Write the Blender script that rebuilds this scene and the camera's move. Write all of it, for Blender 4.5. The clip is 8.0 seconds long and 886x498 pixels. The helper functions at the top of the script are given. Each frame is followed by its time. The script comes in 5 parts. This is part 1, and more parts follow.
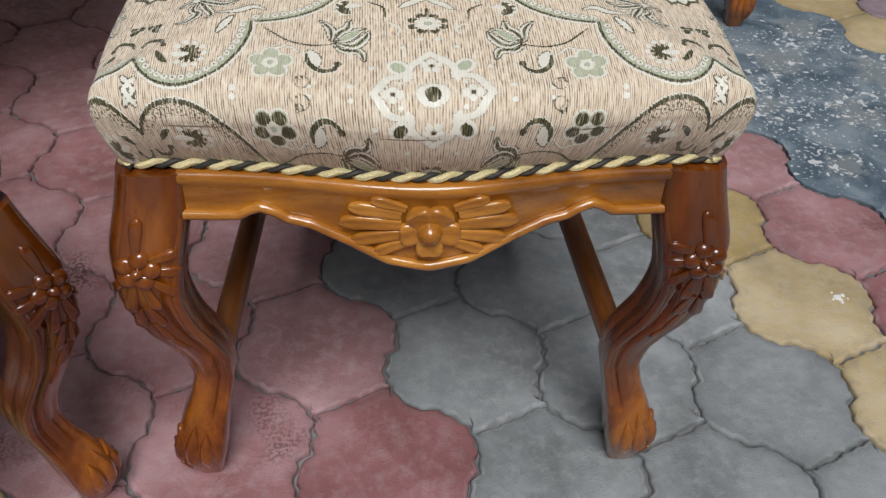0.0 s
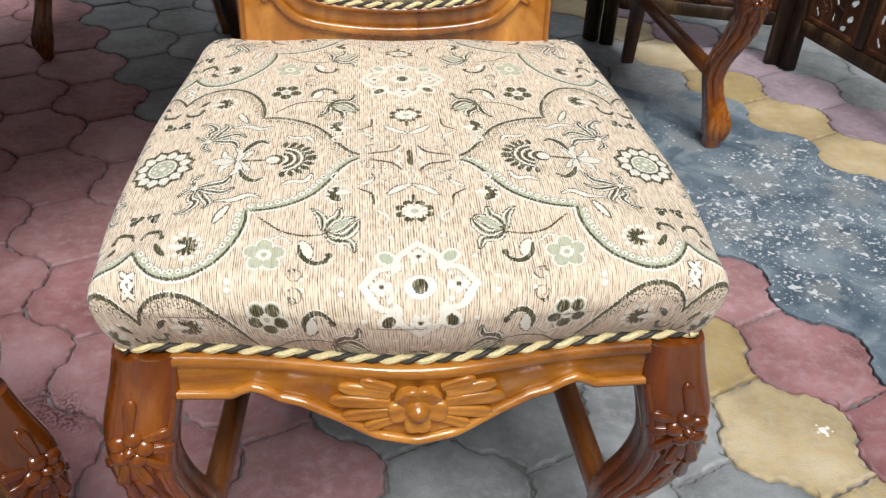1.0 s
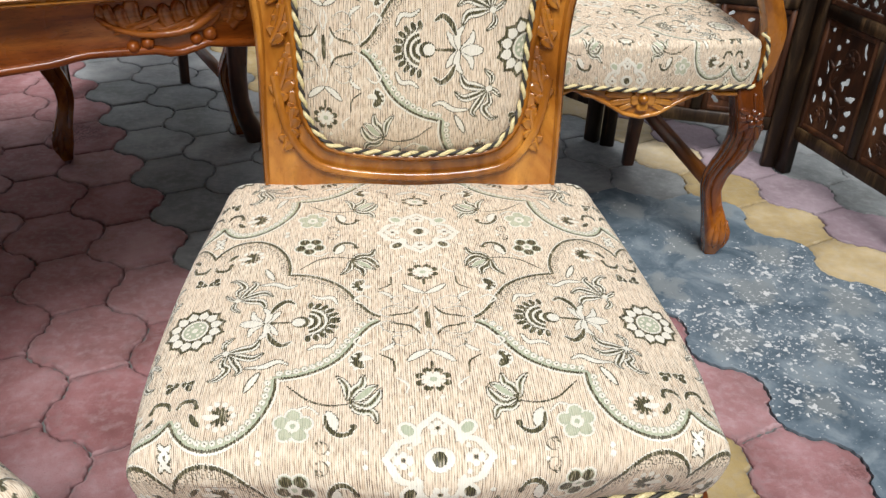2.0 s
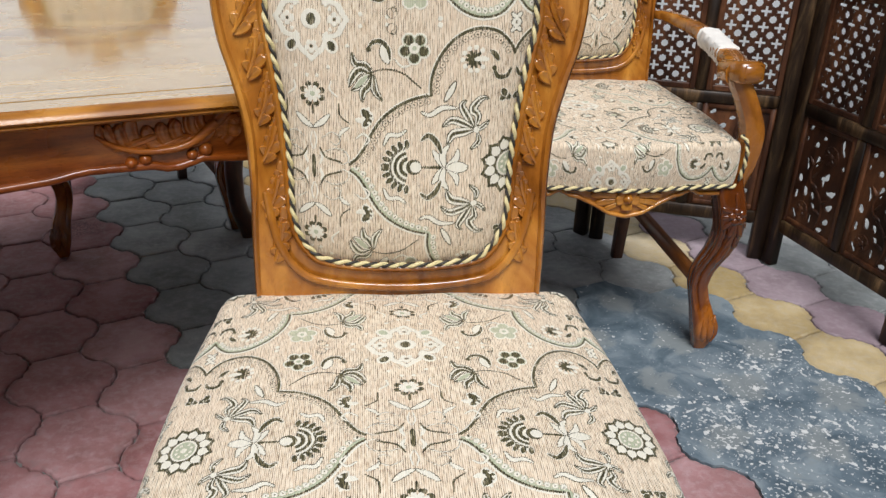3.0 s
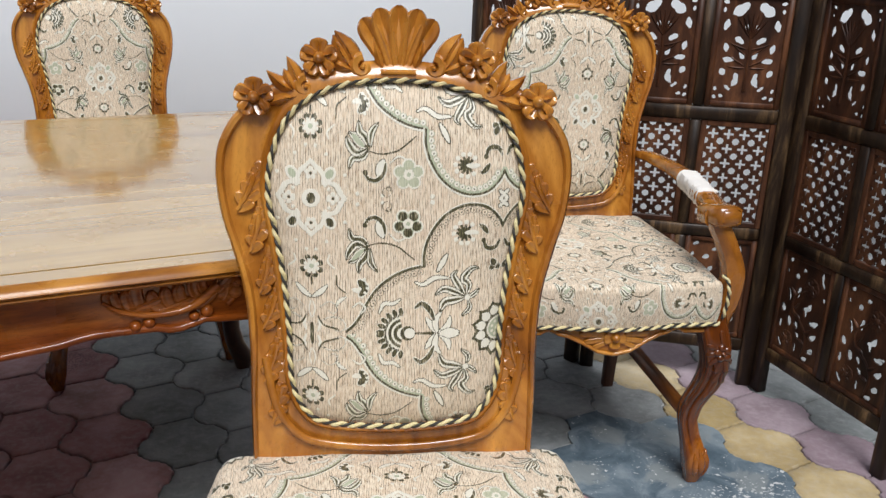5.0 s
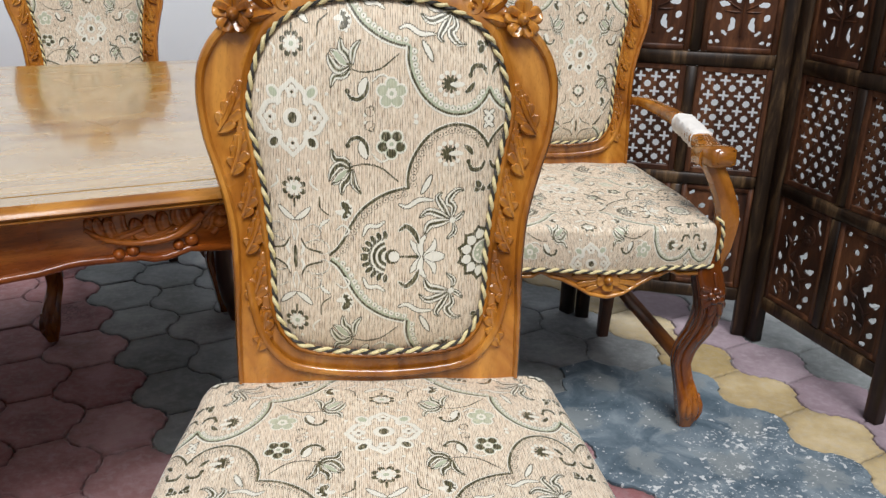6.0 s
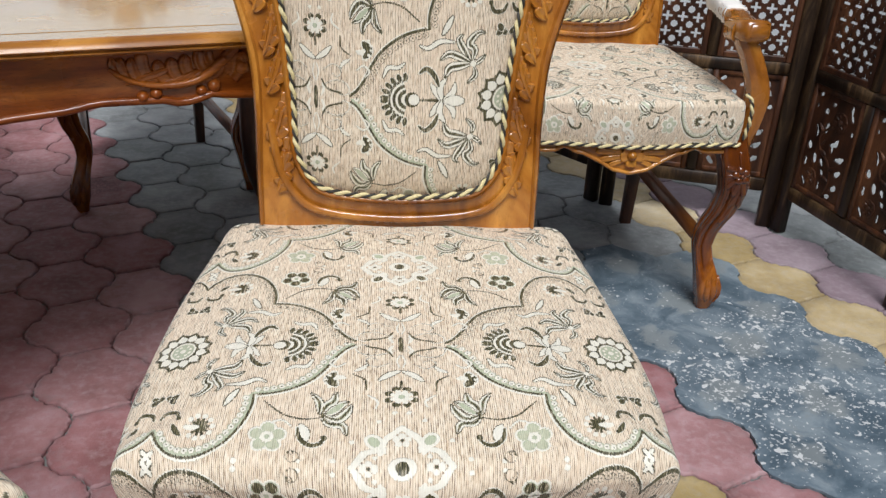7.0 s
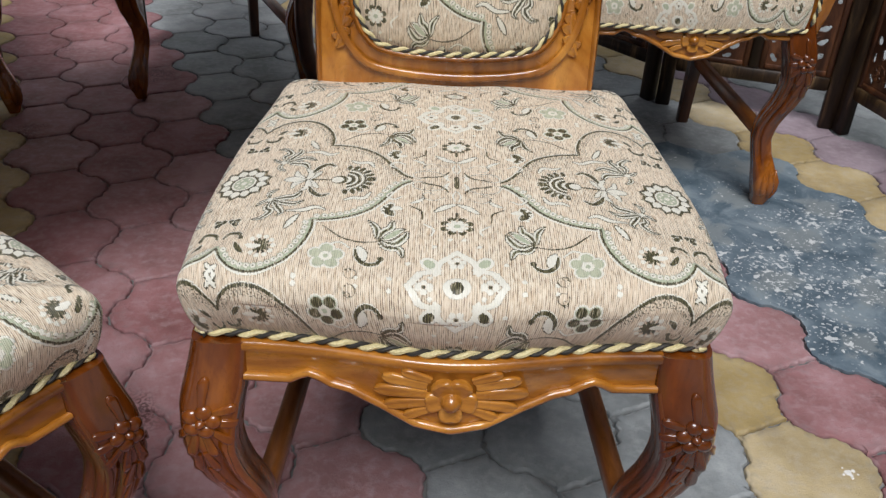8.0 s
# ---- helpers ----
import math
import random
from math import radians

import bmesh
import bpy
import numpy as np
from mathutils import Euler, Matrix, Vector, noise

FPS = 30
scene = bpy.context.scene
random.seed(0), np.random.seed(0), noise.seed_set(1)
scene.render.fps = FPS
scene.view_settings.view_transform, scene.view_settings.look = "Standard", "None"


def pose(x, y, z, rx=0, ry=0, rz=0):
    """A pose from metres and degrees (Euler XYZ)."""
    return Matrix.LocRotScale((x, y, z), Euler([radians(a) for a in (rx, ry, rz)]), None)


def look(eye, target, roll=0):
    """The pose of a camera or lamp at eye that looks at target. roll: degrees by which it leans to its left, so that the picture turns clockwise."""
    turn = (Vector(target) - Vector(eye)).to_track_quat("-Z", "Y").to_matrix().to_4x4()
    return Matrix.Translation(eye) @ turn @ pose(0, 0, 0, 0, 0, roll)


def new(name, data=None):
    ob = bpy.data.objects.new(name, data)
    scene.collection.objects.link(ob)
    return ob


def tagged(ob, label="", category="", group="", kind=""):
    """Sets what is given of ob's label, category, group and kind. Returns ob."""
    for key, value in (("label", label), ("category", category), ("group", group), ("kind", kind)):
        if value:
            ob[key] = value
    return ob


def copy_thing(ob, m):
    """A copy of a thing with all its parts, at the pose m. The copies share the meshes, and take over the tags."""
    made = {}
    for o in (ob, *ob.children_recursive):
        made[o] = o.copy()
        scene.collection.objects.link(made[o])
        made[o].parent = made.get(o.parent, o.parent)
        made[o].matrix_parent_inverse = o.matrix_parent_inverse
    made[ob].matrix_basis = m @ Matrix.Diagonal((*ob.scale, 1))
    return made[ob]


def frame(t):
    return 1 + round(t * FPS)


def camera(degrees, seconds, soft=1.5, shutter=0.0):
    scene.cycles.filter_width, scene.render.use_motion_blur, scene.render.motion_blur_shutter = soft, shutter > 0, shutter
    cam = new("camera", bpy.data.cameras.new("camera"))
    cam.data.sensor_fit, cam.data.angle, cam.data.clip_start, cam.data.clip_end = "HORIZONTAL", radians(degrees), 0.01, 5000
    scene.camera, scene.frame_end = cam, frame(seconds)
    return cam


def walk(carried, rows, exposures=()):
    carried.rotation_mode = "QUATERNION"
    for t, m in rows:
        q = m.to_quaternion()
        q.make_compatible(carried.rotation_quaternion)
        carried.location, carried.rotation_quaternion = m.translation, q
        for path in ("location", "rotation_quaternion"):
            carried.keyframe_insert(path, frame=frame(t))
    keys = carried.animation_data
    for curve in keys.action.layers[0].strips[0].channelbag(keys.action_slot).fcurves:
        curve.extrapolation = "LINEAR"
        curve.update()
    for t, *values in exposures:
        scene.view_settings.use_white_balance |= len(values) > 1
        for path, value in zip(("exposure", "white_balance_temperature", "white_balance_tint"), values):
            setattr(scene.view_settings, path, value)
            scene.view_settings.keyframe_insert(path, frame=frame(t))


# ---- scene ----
cam = camera(55.0, 8.0, 1.4)
PATH = [
    (0, (-0.029, -0.576, 0.861), (0.077, 0.929, -0.451), 2.7),
    (0.5, (-0.028, -0.559, 0.895), (0.089, 1.004, -0.346), 2.4),
    (1, (-0.028, -0.545, 0.94), (0.102, 1.08, -0.218), 2.5),
    (1.5, (-0.043, -0.538, 0.989), (0.089, 1.142, -0.088), 2.8),
    (1.7, (-0.048, -0.533, 1.015), (0.081, 1.157, -0.048), 2.7),
    (3, (-0.037, -0.538, 1.094), (0.1, 1.258, 0.225), 2.3),
    (3.5, (-0.035, -0.542, 1.125), (0.11, 1.291, 0.338), 2.2),
    (4, (-0.037, -0.544, 1.159), (0.115, 1.322, 0.454), 2.2),
    (4.5, (-0.041, -0.546, 1.186), (0.114, 1.334, 0.521), 2.1),
    (4.7, (-0.043, -0.549, 1.193), (0.112, 1.338, 0.546), 2.1),
    (5.8, (-0.028, -0.556, 1.143), (0.126, 1.322, 0.474), 1.7),
    (6, (-0.018, -0.563, 1.123), (0.132, 1.302, 0.416), 1.8),
    (6.5, (0.004, -0.593, 1.077), (0.132, 1.236, 0.277), 2.3),
    (7, (-0.004, -0.607, 1.044), (0.083, 1.179, 0.147), 2.6),
    (7.5, (-0.016, -0.629, 0.999), (0.012, 1.112, 0.014), 2.6),
    (8, (-0.01, -0.657, 0.965), (-0.028, 1.044, -0.087), 2.5),
]
walk(cam, [(t, look(eye, target, roll)) for t, eye, target, roll in PATH], [(0, -0.17, 6350, 10), (0.5, 0.27, 6420, 10), (1, 0.31, 6450, 10), (1.5, 0.33, 6520, 10), (3, 0.15, 6420, 10), (3.5, 0.13, 6390, 10), (4.5, 0.13, 6340, 10), (6, 0.11, 6340, 10), (6.5, 0.08, 6310, 10), (7.0, 0.12, 6260, 10), (7.5, 0.23, 6220, 10), (8, -0.05, 6270, 10)])

# ---- world and light ----
world = bpy.data.worlds.new("world")
scene.world = world
world.use_nodes = True
wt = world.node_tree
sky = wt.nodes.new("ShaderNodeTexSky")
sky.sky_type, sky.sun_disc = "NISHITA", False
SUN_ELEVATION, SUN_TURN = 59.0, 178.0
sky.sun_elevation, sky.sun_rotation = radians(SUN_ELEVATION), radians(SUN_TURN)
sky.air_density, sky.dust_density, sky.ozone_density = 1.0, 4.0, 0.6
wt.nodes["Background"].inputs[1].default_value = 0.05
wt.links.new(sky.outputs[0], wt.nodes["Background"].inputs[0])

sun_data = bpy.data.lights.new("sun", "SUN")
sun_data.energy, sun_data.angle, sun_data.color = 3.0, radians(30), (0.98, 0.99, 1.0)
sun = new("sun", sun_data)
sun_way = Vector((math.sin(radians(SUN_TURN)) * math.cos(radians(SUN_ELEVATION)), math.cos(radians(SUN_TURN)) * math.cos(radians(SUN_ELEVATION)), math.sin(radians(SUN_ELEVATION))))
sun.matrix_world = look(sun_way * 12, (0, 0, 0))


# ---- materials ----
def shader(name, rough=0.5):
    m = bpy.data.materials.new(name)
    m.use_nodes = True
    t = m.node_tree
    b = t.nodes["Principled BSDF"]
    b.inputs["Roughness"].default_value = rough
    return m, t, b


def node(t, kind, **inputs):
    n = t.nodes.new(kind)
    for key, value in inputs.items():
        n.inputs[key.replace("_", " ")].default_value = value
    return n


def link(t, a, b):
    t.links.new(a, b)


def coords(t, scale=(1, 1, 1), turn=(0, 0, 0), kind="Object"):
    c, mp = t.nodes.new("ShaderNodeTexCoord"), t.nodes.new("ShaderNodeMapping")
    mp.inputs["Scale"].default_value = scale
    mp.inputs["Rotation"].default_value = [radians(a) for a in turn]
    link(t, c.outputs[kind], mp.inputs["Vector"])
    return mp.outputs["Vector"]


def ramp(t, fac, *stops):
    r = t.nodes.new("ShaderNodeValToRGB")
    e = r.color_ramp.elements
    while len(e) < len(stops):
        e.new(0.5)
    for s, (at, col) in zip(e, stops):
        s.position, s.color = at, (*col, 1)
    link(t, fac, r.inputs["Fac"])
    return r.outputs["Color"]


def mix(t, fac, a, b, blend="MIX"):
    m = t.nodes.new("ShaderNodeMix")
    m.data_type, m.blend_type = "RGBA", blend
    for value, at in ((fac, 0), (a, 6), (b, 7)):
        if hasattr(value, "node"):
            link(t, value, m.inputs[at])
        else:
            m.inputs[at].default_value = value if at == 0 else (*value, 1)
    return m.outputs[2]


def noise_of(t, vec, scale, detail=5.0, rough=0.55, distort=0.0):
    n = node(t, "ShaderNodeTexNoise", Scale=scale, Detail=detail, Roughness=rough, Distortion=distort)
    link(t, vec, n.inputs["Vector"])
    return n.outputs["Fac"]


def bump(t, b, height, strength, distance=0.002):
    n = node(t, "ShaderNodeBump", Strength=strength, Distance=distance)
    link(t, height, n.inputs["Height"])
    link(t, n.outputs["Normal"], b.inputs["Normal"])


def math_of(t, op, a, b=0.0):
    n = t.nodes.new("ShaderNodeMath")
    n.operation = op
    for value, at in ((a, 0), (b, 1)):
        if hasattr(value, "node"):
            link(t, value, n.inputs[at])
        else:
            n.inputs[at].default_value = value
    return n.outputs[0]


def wood(name, dark, mid, light, rough, along=(1, 1, 1), coat=0.0, grain=1.0, relief=0.08, spec=0.4):
    m, t, b = shader(name, rough)
    vec = coords(t, along)
    broad = noise_of(t, vec, 5.0, 4, 0.55, 1.1)
    fine = noise_of(t, vec, 38.0, 6, 0.65, 0.3)
    pore = noise_of(t, vec, 160.0, 3, 0.6)
    col = ramp(t, broad, (0.3, dark), (0.5, mid), (0.68, light))
    col = mix(t, math_of(t, "MULTIPLY", ramp(t, fine, (0.42, (0, 0, 0)), (0.7, (1, 1, 1))), 0.5 * grain), col, dark)
    col = mix(t, math_of(t, "MULTIPLY", math_of(t, "GREATER_THAN", pore, 0.62), 0.3 * grain), col, tuple(c * 0.45 for c in dark))
    link(t, col, b.inputs["Base Color"])
    b.inputs["Coat Weight"].default_value = coat
    b.inputs["Coat Roughness"].default_value = 0.09 if relief else 0.1
    b.inputs["Coat IOR"].default_value = 1.5 if relief else 1.58
    b.inputs["Specular IOR Level"].default_value = spec
    smear = noise_of(t, coords(t), 14.0, 3)
    rg = node(t, "ShaderNodeMapRange", From_Min=0.3, From_Max=0.7, To_Min=rough - 0.08, To_Max=rough + 0.12)
    link(t, smear, rg.inputs["Value"])
    link(t, rg.outputs[0], b.inputs["Roughness"])
    bump(t, b, fine, relief, 0.0015)
    return m


chair_wood = wood("polished_teak", (0.16, 0.046, 0.0045), (0.385, 0.138, 0.015), (0.62, 0.275, 0.044), 0.2, (2.4, 2.4, 0.8), 0.9, 0.55)
rail_wood = wood("polished_teak_rail", (0.15, 0.045, 0.004), (0.38, 0.138, 0.013), (0.62, 0.27, 0.040), 0.2, (0.7, 2.8, 2.8), 0.9, 0.7)
apron_wood = wood("polished_apron_teak", (0.11, 0.022, 0.003), (0.33, 0.082, 0.010), (0.54, 0.170, 0.025), 0.24, (0.6, 3.2, 3.2), 0.4, 1.2, 0.08, 0.3)
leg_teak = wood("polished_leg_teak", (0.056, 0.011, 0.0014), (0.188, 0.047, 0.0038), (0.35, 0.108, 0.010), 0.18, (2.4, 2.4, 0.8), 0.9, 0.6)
stretcher_teak = wood("dull_stretcher_teak", (0.07, 0.02, 0.004), (0.16, 0.05, 0.009), (0.26, 0.09, 0.018), 0.36, (3.0, 0.6, 3.0), 0.25, 1.0)
# nearly black teak: the shade under the table is put into its colour
leg_wood = wood("shade_dark_teak", (0.02, 0.006, 0.0025), (0.048, 0.014, 0.0045), (0.09, 0.028, 0.008), 0.34, (3.0, 3.0, 0.7), 0.3, 1.0)
moulding_wood = wood("table_moulding_teak", (0.20, 0.065, 0.008), (0.46, 0.19, 0.028), (0.64, 0.31, 0.07), 0.28, (0.6, 3.2, 3.2), 0.35, 0.8)
table_wood = wood("table_top_teak", (0.27, 0.135, 0.022), (0.42, 0.245, 0.050), (0.54, 0.34, 0.095), 0.2, (0.3, 2.4, 2.4), 1.0, 0.3, 0.0, 0.6)
screen_wood = wood("dark_sheesham", (0.018, 0.007, 0.004), (0.075, 0.028, 0.013), (0.17, 0.068, 0.029), 0.42, (3.0, 3.0, 0.8), 0.0, 1.0, 0.3, 0.3)
screen_frame_wood = wood("worn_sheesham", (0.008, 0.0045, 0.0026), (0.036, 0.020, 0.0105), (0.16, 0.096, 0.046), 0.42, (4.0, 4.0, 0.6), 0.0, 1.4, 0.3, 0.3)


def fabric_material():
    m, t, b = shader("woven_jacquard", 0.85)
    uv = t.nodes.new("ShaderNodeUVMap")
    uv.uv_map = "UVMap"

    def stretched(su, sv):
        mp = t.nodes.new("ShaderNodeMapping")
        mp.inputs["Scale"].default_value = (su, sv, 1)
        link(t, uv.outputs[0], mp.inputs["Vector"])
        return mp.outputs["Vector"]
    dash = noise_of(t, stretched(560, 74), 1.0, 2, 0.6)
    yarn = noise_of(t, stretched(1100, 16), 1.0, 1, 0.5)
    wave = t.nodes.new("ShaderNodeTexWave")
    for key, value in (("Scale", 1.0), ("Distortion", 0.9), ("Detail", 2.0), ("Detail Scale", 0.6)):
        wave.inputs[key].default_value = value
    link(t, stretched(150, 10), wave.inputs["Vector"])
    rib = math_of(t, "ADD", math_of(t, "MULTIPLY", wave.outputs["Fac"], 0.42), 0.29)
    thread = math_of(t, "ADD", math_of(t, "ADD", math_of(t, "MULTIPLY", dash, 0.48), math_of(t, "MULTIPLY", yarn, 0.20)), math_of(t, "MULTIPLY", rib, 0.32))
    thread = math_of(t, "ADD", math_of(t, "MULTIPLY", math_of(t, "SUBTRACT", thread, 0.48), 1.5), 0.48)
    slub = noise_of(t, stretched(330, 55), 1.0, 3, 0.6)
    patch = noise_of(t, stretched(9, 7), 1.0, 2, 0.5)
    ground = ramp(t, thread, (0.34, (0.17, 0.122, 0.08)), (0.41, (0.46, 0.36, 0.255)), (0.48, (0.69, 0.56, 0.40)), (0.60, (0.85, 0.76, 0.61)))
    ground = mix(t, ramp(t, slub, (0.50, (0, 0, 0)), (0.66, (0.5, 0.5, 0.5))), ground, (0.63, 0.465, 0.31))
    ground = mix(t, ramp(t, patch, (0.4, (0, 0, 0)), (0.62, (0.25, 0.25, 0.25))), ground, (0.76, 0.61, 0.46))
    weave = t.nodes.new("ShaderNodeAttribute")
    weave.attribute_name = "weave"
    sep = t.nodes.new("ShaderNodeSeparateColor")
    link(t, weave.outputs["Color"], sep.inputs[0])

    def crisp(value):
        r = node(t, "ShaderNodeMapRange", From_Min=0.26, From_Max=0.62)
        r.interpolation_type = "SMOOTHSTEP"
        link(t, value, r.inputs["Value"])
        return r.outputs[0]
    dark_yarn, cream_yarn, green_yarn = (crisp(sep.outputs[k]) for k in range(3))
    olive = mix(t, ramp(t, thread, (0.38, (0, 0, 0)), (0.58, (1, 1, 1))), (0.015, 0.0135, 0.006), (0.128, 0.116, 0.048))
    cream = mix(t, thread, (0.70, 0.66, 0.52), (0.92, 0.89, 0.79))
    green = mix(t, thread, (0.31, 0.335, 0.21), (0.63, 0.67, 0.49))
    col = mix(t, cream_yarn, ground, cream)
    col = mix(t, green_yarn, col, green)
    # single ground threads cross the dark figures
    worn = ramp(t, dash, (0.56, (1, 1, 1)), (0.70, (0.35, 0.35, 0.35)))
    col = mix(t, math_of(t, "MULTIPLY", dark_yarn, worn), col, olive)
    link(t, col, b.inputs["Base Color"])
    b.inputs["Sheen Weight"].default_value = 0.15
    b.inputs["Sheen Roughness"].default_value = 0.4
    # the figured yarns are satin, the ground is matt
    satin = math_of(t, "MAXIMUM", dark_yarn, math_of(t, "MAXIMUM", cream_yarn, green_yarn))
    rg = node(t, "ShaderNodeMapRange", To_Min=0.85, To_Max=0.42)
    link(t, satin, rg.inputs["Value"])
    link(t, rg.outputs[0], b.inputs["Roughness"])
    gl = node(t, "ShaderNodeMapRange", To_Min=0.2, To_Max=0.7)
    link(t, satin, gl.inputs["Value"])
    link(t, gl.outputs[0], b.inputs["Specular IOR Level"])
    bump(t, b, math_of(t, "ADD", thread, math_of(t, "MULTIPLY", satin, 0.8)), 0.6, 0.0018)
    return m


fabric = fabric_material()


def plain(name, a, b_col, rough, scale=60.0, relief=0.2, metal=0.0):
    m, t, b = shader(name, rough)
    n = noise_of(t, coords(t), scale, 4)
    link(t, mix(t, n, a, b_col), b.inputs["Base Color"])
    b.inputs["Metallic"].default_value = metal
    bump(t, b, n, relief, 0.001)
    return m


cord_cream = plain("cream_cord", (0.42, 0.31, 0.085), (1.0, 0.91, 0.56), 0.4, 520, 1.0)
cord_black = plain("black_cord", (0.012, 0.011, 0.010), (0.05, 0.045, 0.035), 0.6, 500, 0.4)
foam_white = plain("white_foam_wrap", (0.72, 0.68, 0.62), (0.86, 0.84, 0.8), 0.6, 90, 0.8)


def paver_material(name, dark, mid, light, rough=0.62, dusty=(0.42, 0.38, 0.37), pitted=0.0):
    m, t, b = shader(name, rough)
    info = t.nodes.new("ShaderNodeObjectInfo")
    geo = t.nodes.new("ShaderNodeNewGeometry")
    pos = geo.outputs["Position"]
    broad = noise_of(t, pos, 7.0, 5, 0.6)
    fine = noise_of(t, pos, 48.0, 6, 0.62)
    grit = noise_of(t, pos, 420.0, 2, 0.6)
    wash = noise_of(t, pos, 2.6, 3, 0.5, 0.8)
    col = ramp(t, math_of(t, "ADD", math_of(t, "MULTIPLY", broad, 0.6), math_of(t, "MULTIPLY", wash, 0.4)), (0.36, dark), (0.5, mid), (0.64, light))
    col = mix(t, ramp(t, fine, (0.46, (0, 0, 0)), (0.72, (0.4, 0.4, 0.4))), col, dusty)
    col = mix(t, ramp(t, grit, (0.26, (0.4, 0.4, 0.4)), (0.36, (0, 0, 0))), col, tuple(c * 0.5 for c in dark))
    # pitted spots where the face has broken out
    pit = math_of(t, "MULTIPLY", ramp(t, noise_of(t, pos, 4.6, 2, 0.5, 0.3), (0.61, (0, 0, 0)), (0.70, (1, 1, 1))), ramp(t, noise_of(t, pos, 190.0, 2, 0.5), (0.46, (0, 0, 0)), (0.56, (pitted, pitted, pitted))))
    col = mix(t, pit, col, tuple(c * 0.4 for c in dark))
    rim = t.nodes.new("ShaderNodeAttribute")
    rim.attribute_name = "rim"
    soil = ramp(t, math_of(t, "ADD", math_of(t, "MULTIPLY", rim.outputs["Fac"], 0.55), math_of(t, "MULTIPLY", fine, 0.55)), (0.74, (0, 0, 0)), (0.97, (0.55, 0.55, 0.55)))
    col = mix(t, soil, col, tuple(c * 0.5 for c in dark))
    # the worn lip along the joint is paler
    lip = math_of(t, "MULTIPLY", ramp(t, rim.outputs["Fac"], (0.975, (0, 0, 0)), (0.992, (1, 1, 1))), ramp(t, noise_of(t, pos, 22.0, 3, 0.6), (0.47, (0, 0, 0)), (0.66, (0.5, 0.5, 0.5))))
    col = mix(t, lip, col, tuple(0.45 * c + 0.55 * d for c, d in zip(light, dusty)))
    hue = t.nodes.new("ShaderNodeHueSaturation")
    vr = node(t, "ShaderNodeMapRange", To_Min=0.9, To_Max=1.22)
    link(t, info.outputs["Random"], vr.inputs["Value"])
    link(t, vr.outputs[0], hue.inputs["Value"])
    sr = node(t, "ShaderNodeMapRange", To_Min=1.05, To_Max=0.82)
    link(t, info.outputs["Random"], sr.inputs["Value"])
    link(t, sr.outputs[0], hue.inputs["Saturation"])
    link(t, col, hue.inputs["Color"])
    link(t, hue.outputs[0], b.inputs["Base Color"])
    b.inputs["Specular IOR Level"].default_value = 0.12
    rr = node(t, "ShaderNodeMapRange", From_Min=0.3, From_Max=0.7, To_Min=rough, To_Max=rough + 0.25)
    link(t, broad, rr.inputs["Value"])
    link(t, rr.outputs[0], b.inputs["Roughness"])
    bump(t, b, math_of(t, "ADD", fine, math_of(t, "MULTIPLY", grit, 0.5)), 0.6, 0.004)
    return m


paver_red = paver_material("red_paver", (0.204, 0.0894, 0.0864), (0.315, 0.147, 0.15), (0.448, 0.264, 0.275), 0.5, (0.479, 0.365, 0.376), 0.8)
paver_pink = paver_material("faded_pink_paver", (0.204, 0.147, 0.168), (0.275, 0.204, 0.233), (0.336, 0.264, 0.295), 0.55, (0.407, 0.347, 0.365))
paver_grey = paver_material("grey_paver", (0.140, 0.148, 0.147), (0.228, 0.245, 0.246), (0.335, 0.35, 0.352), 0.5, (0.407, 0.416, 0.407))
paver_yellow = paver_material("yellow_paver", (0.305, 0.224, 0.0966), (0.427, 0.321, 0.153), (0.529, 0.427, 0.254), 0.62, (0.427, 0.386, 0.326))
mortar = plain("joint_mortar", (0.02, 0.019, 0.018), (0.34, 0.34, 0.33), 0.9, 8, 0.8)


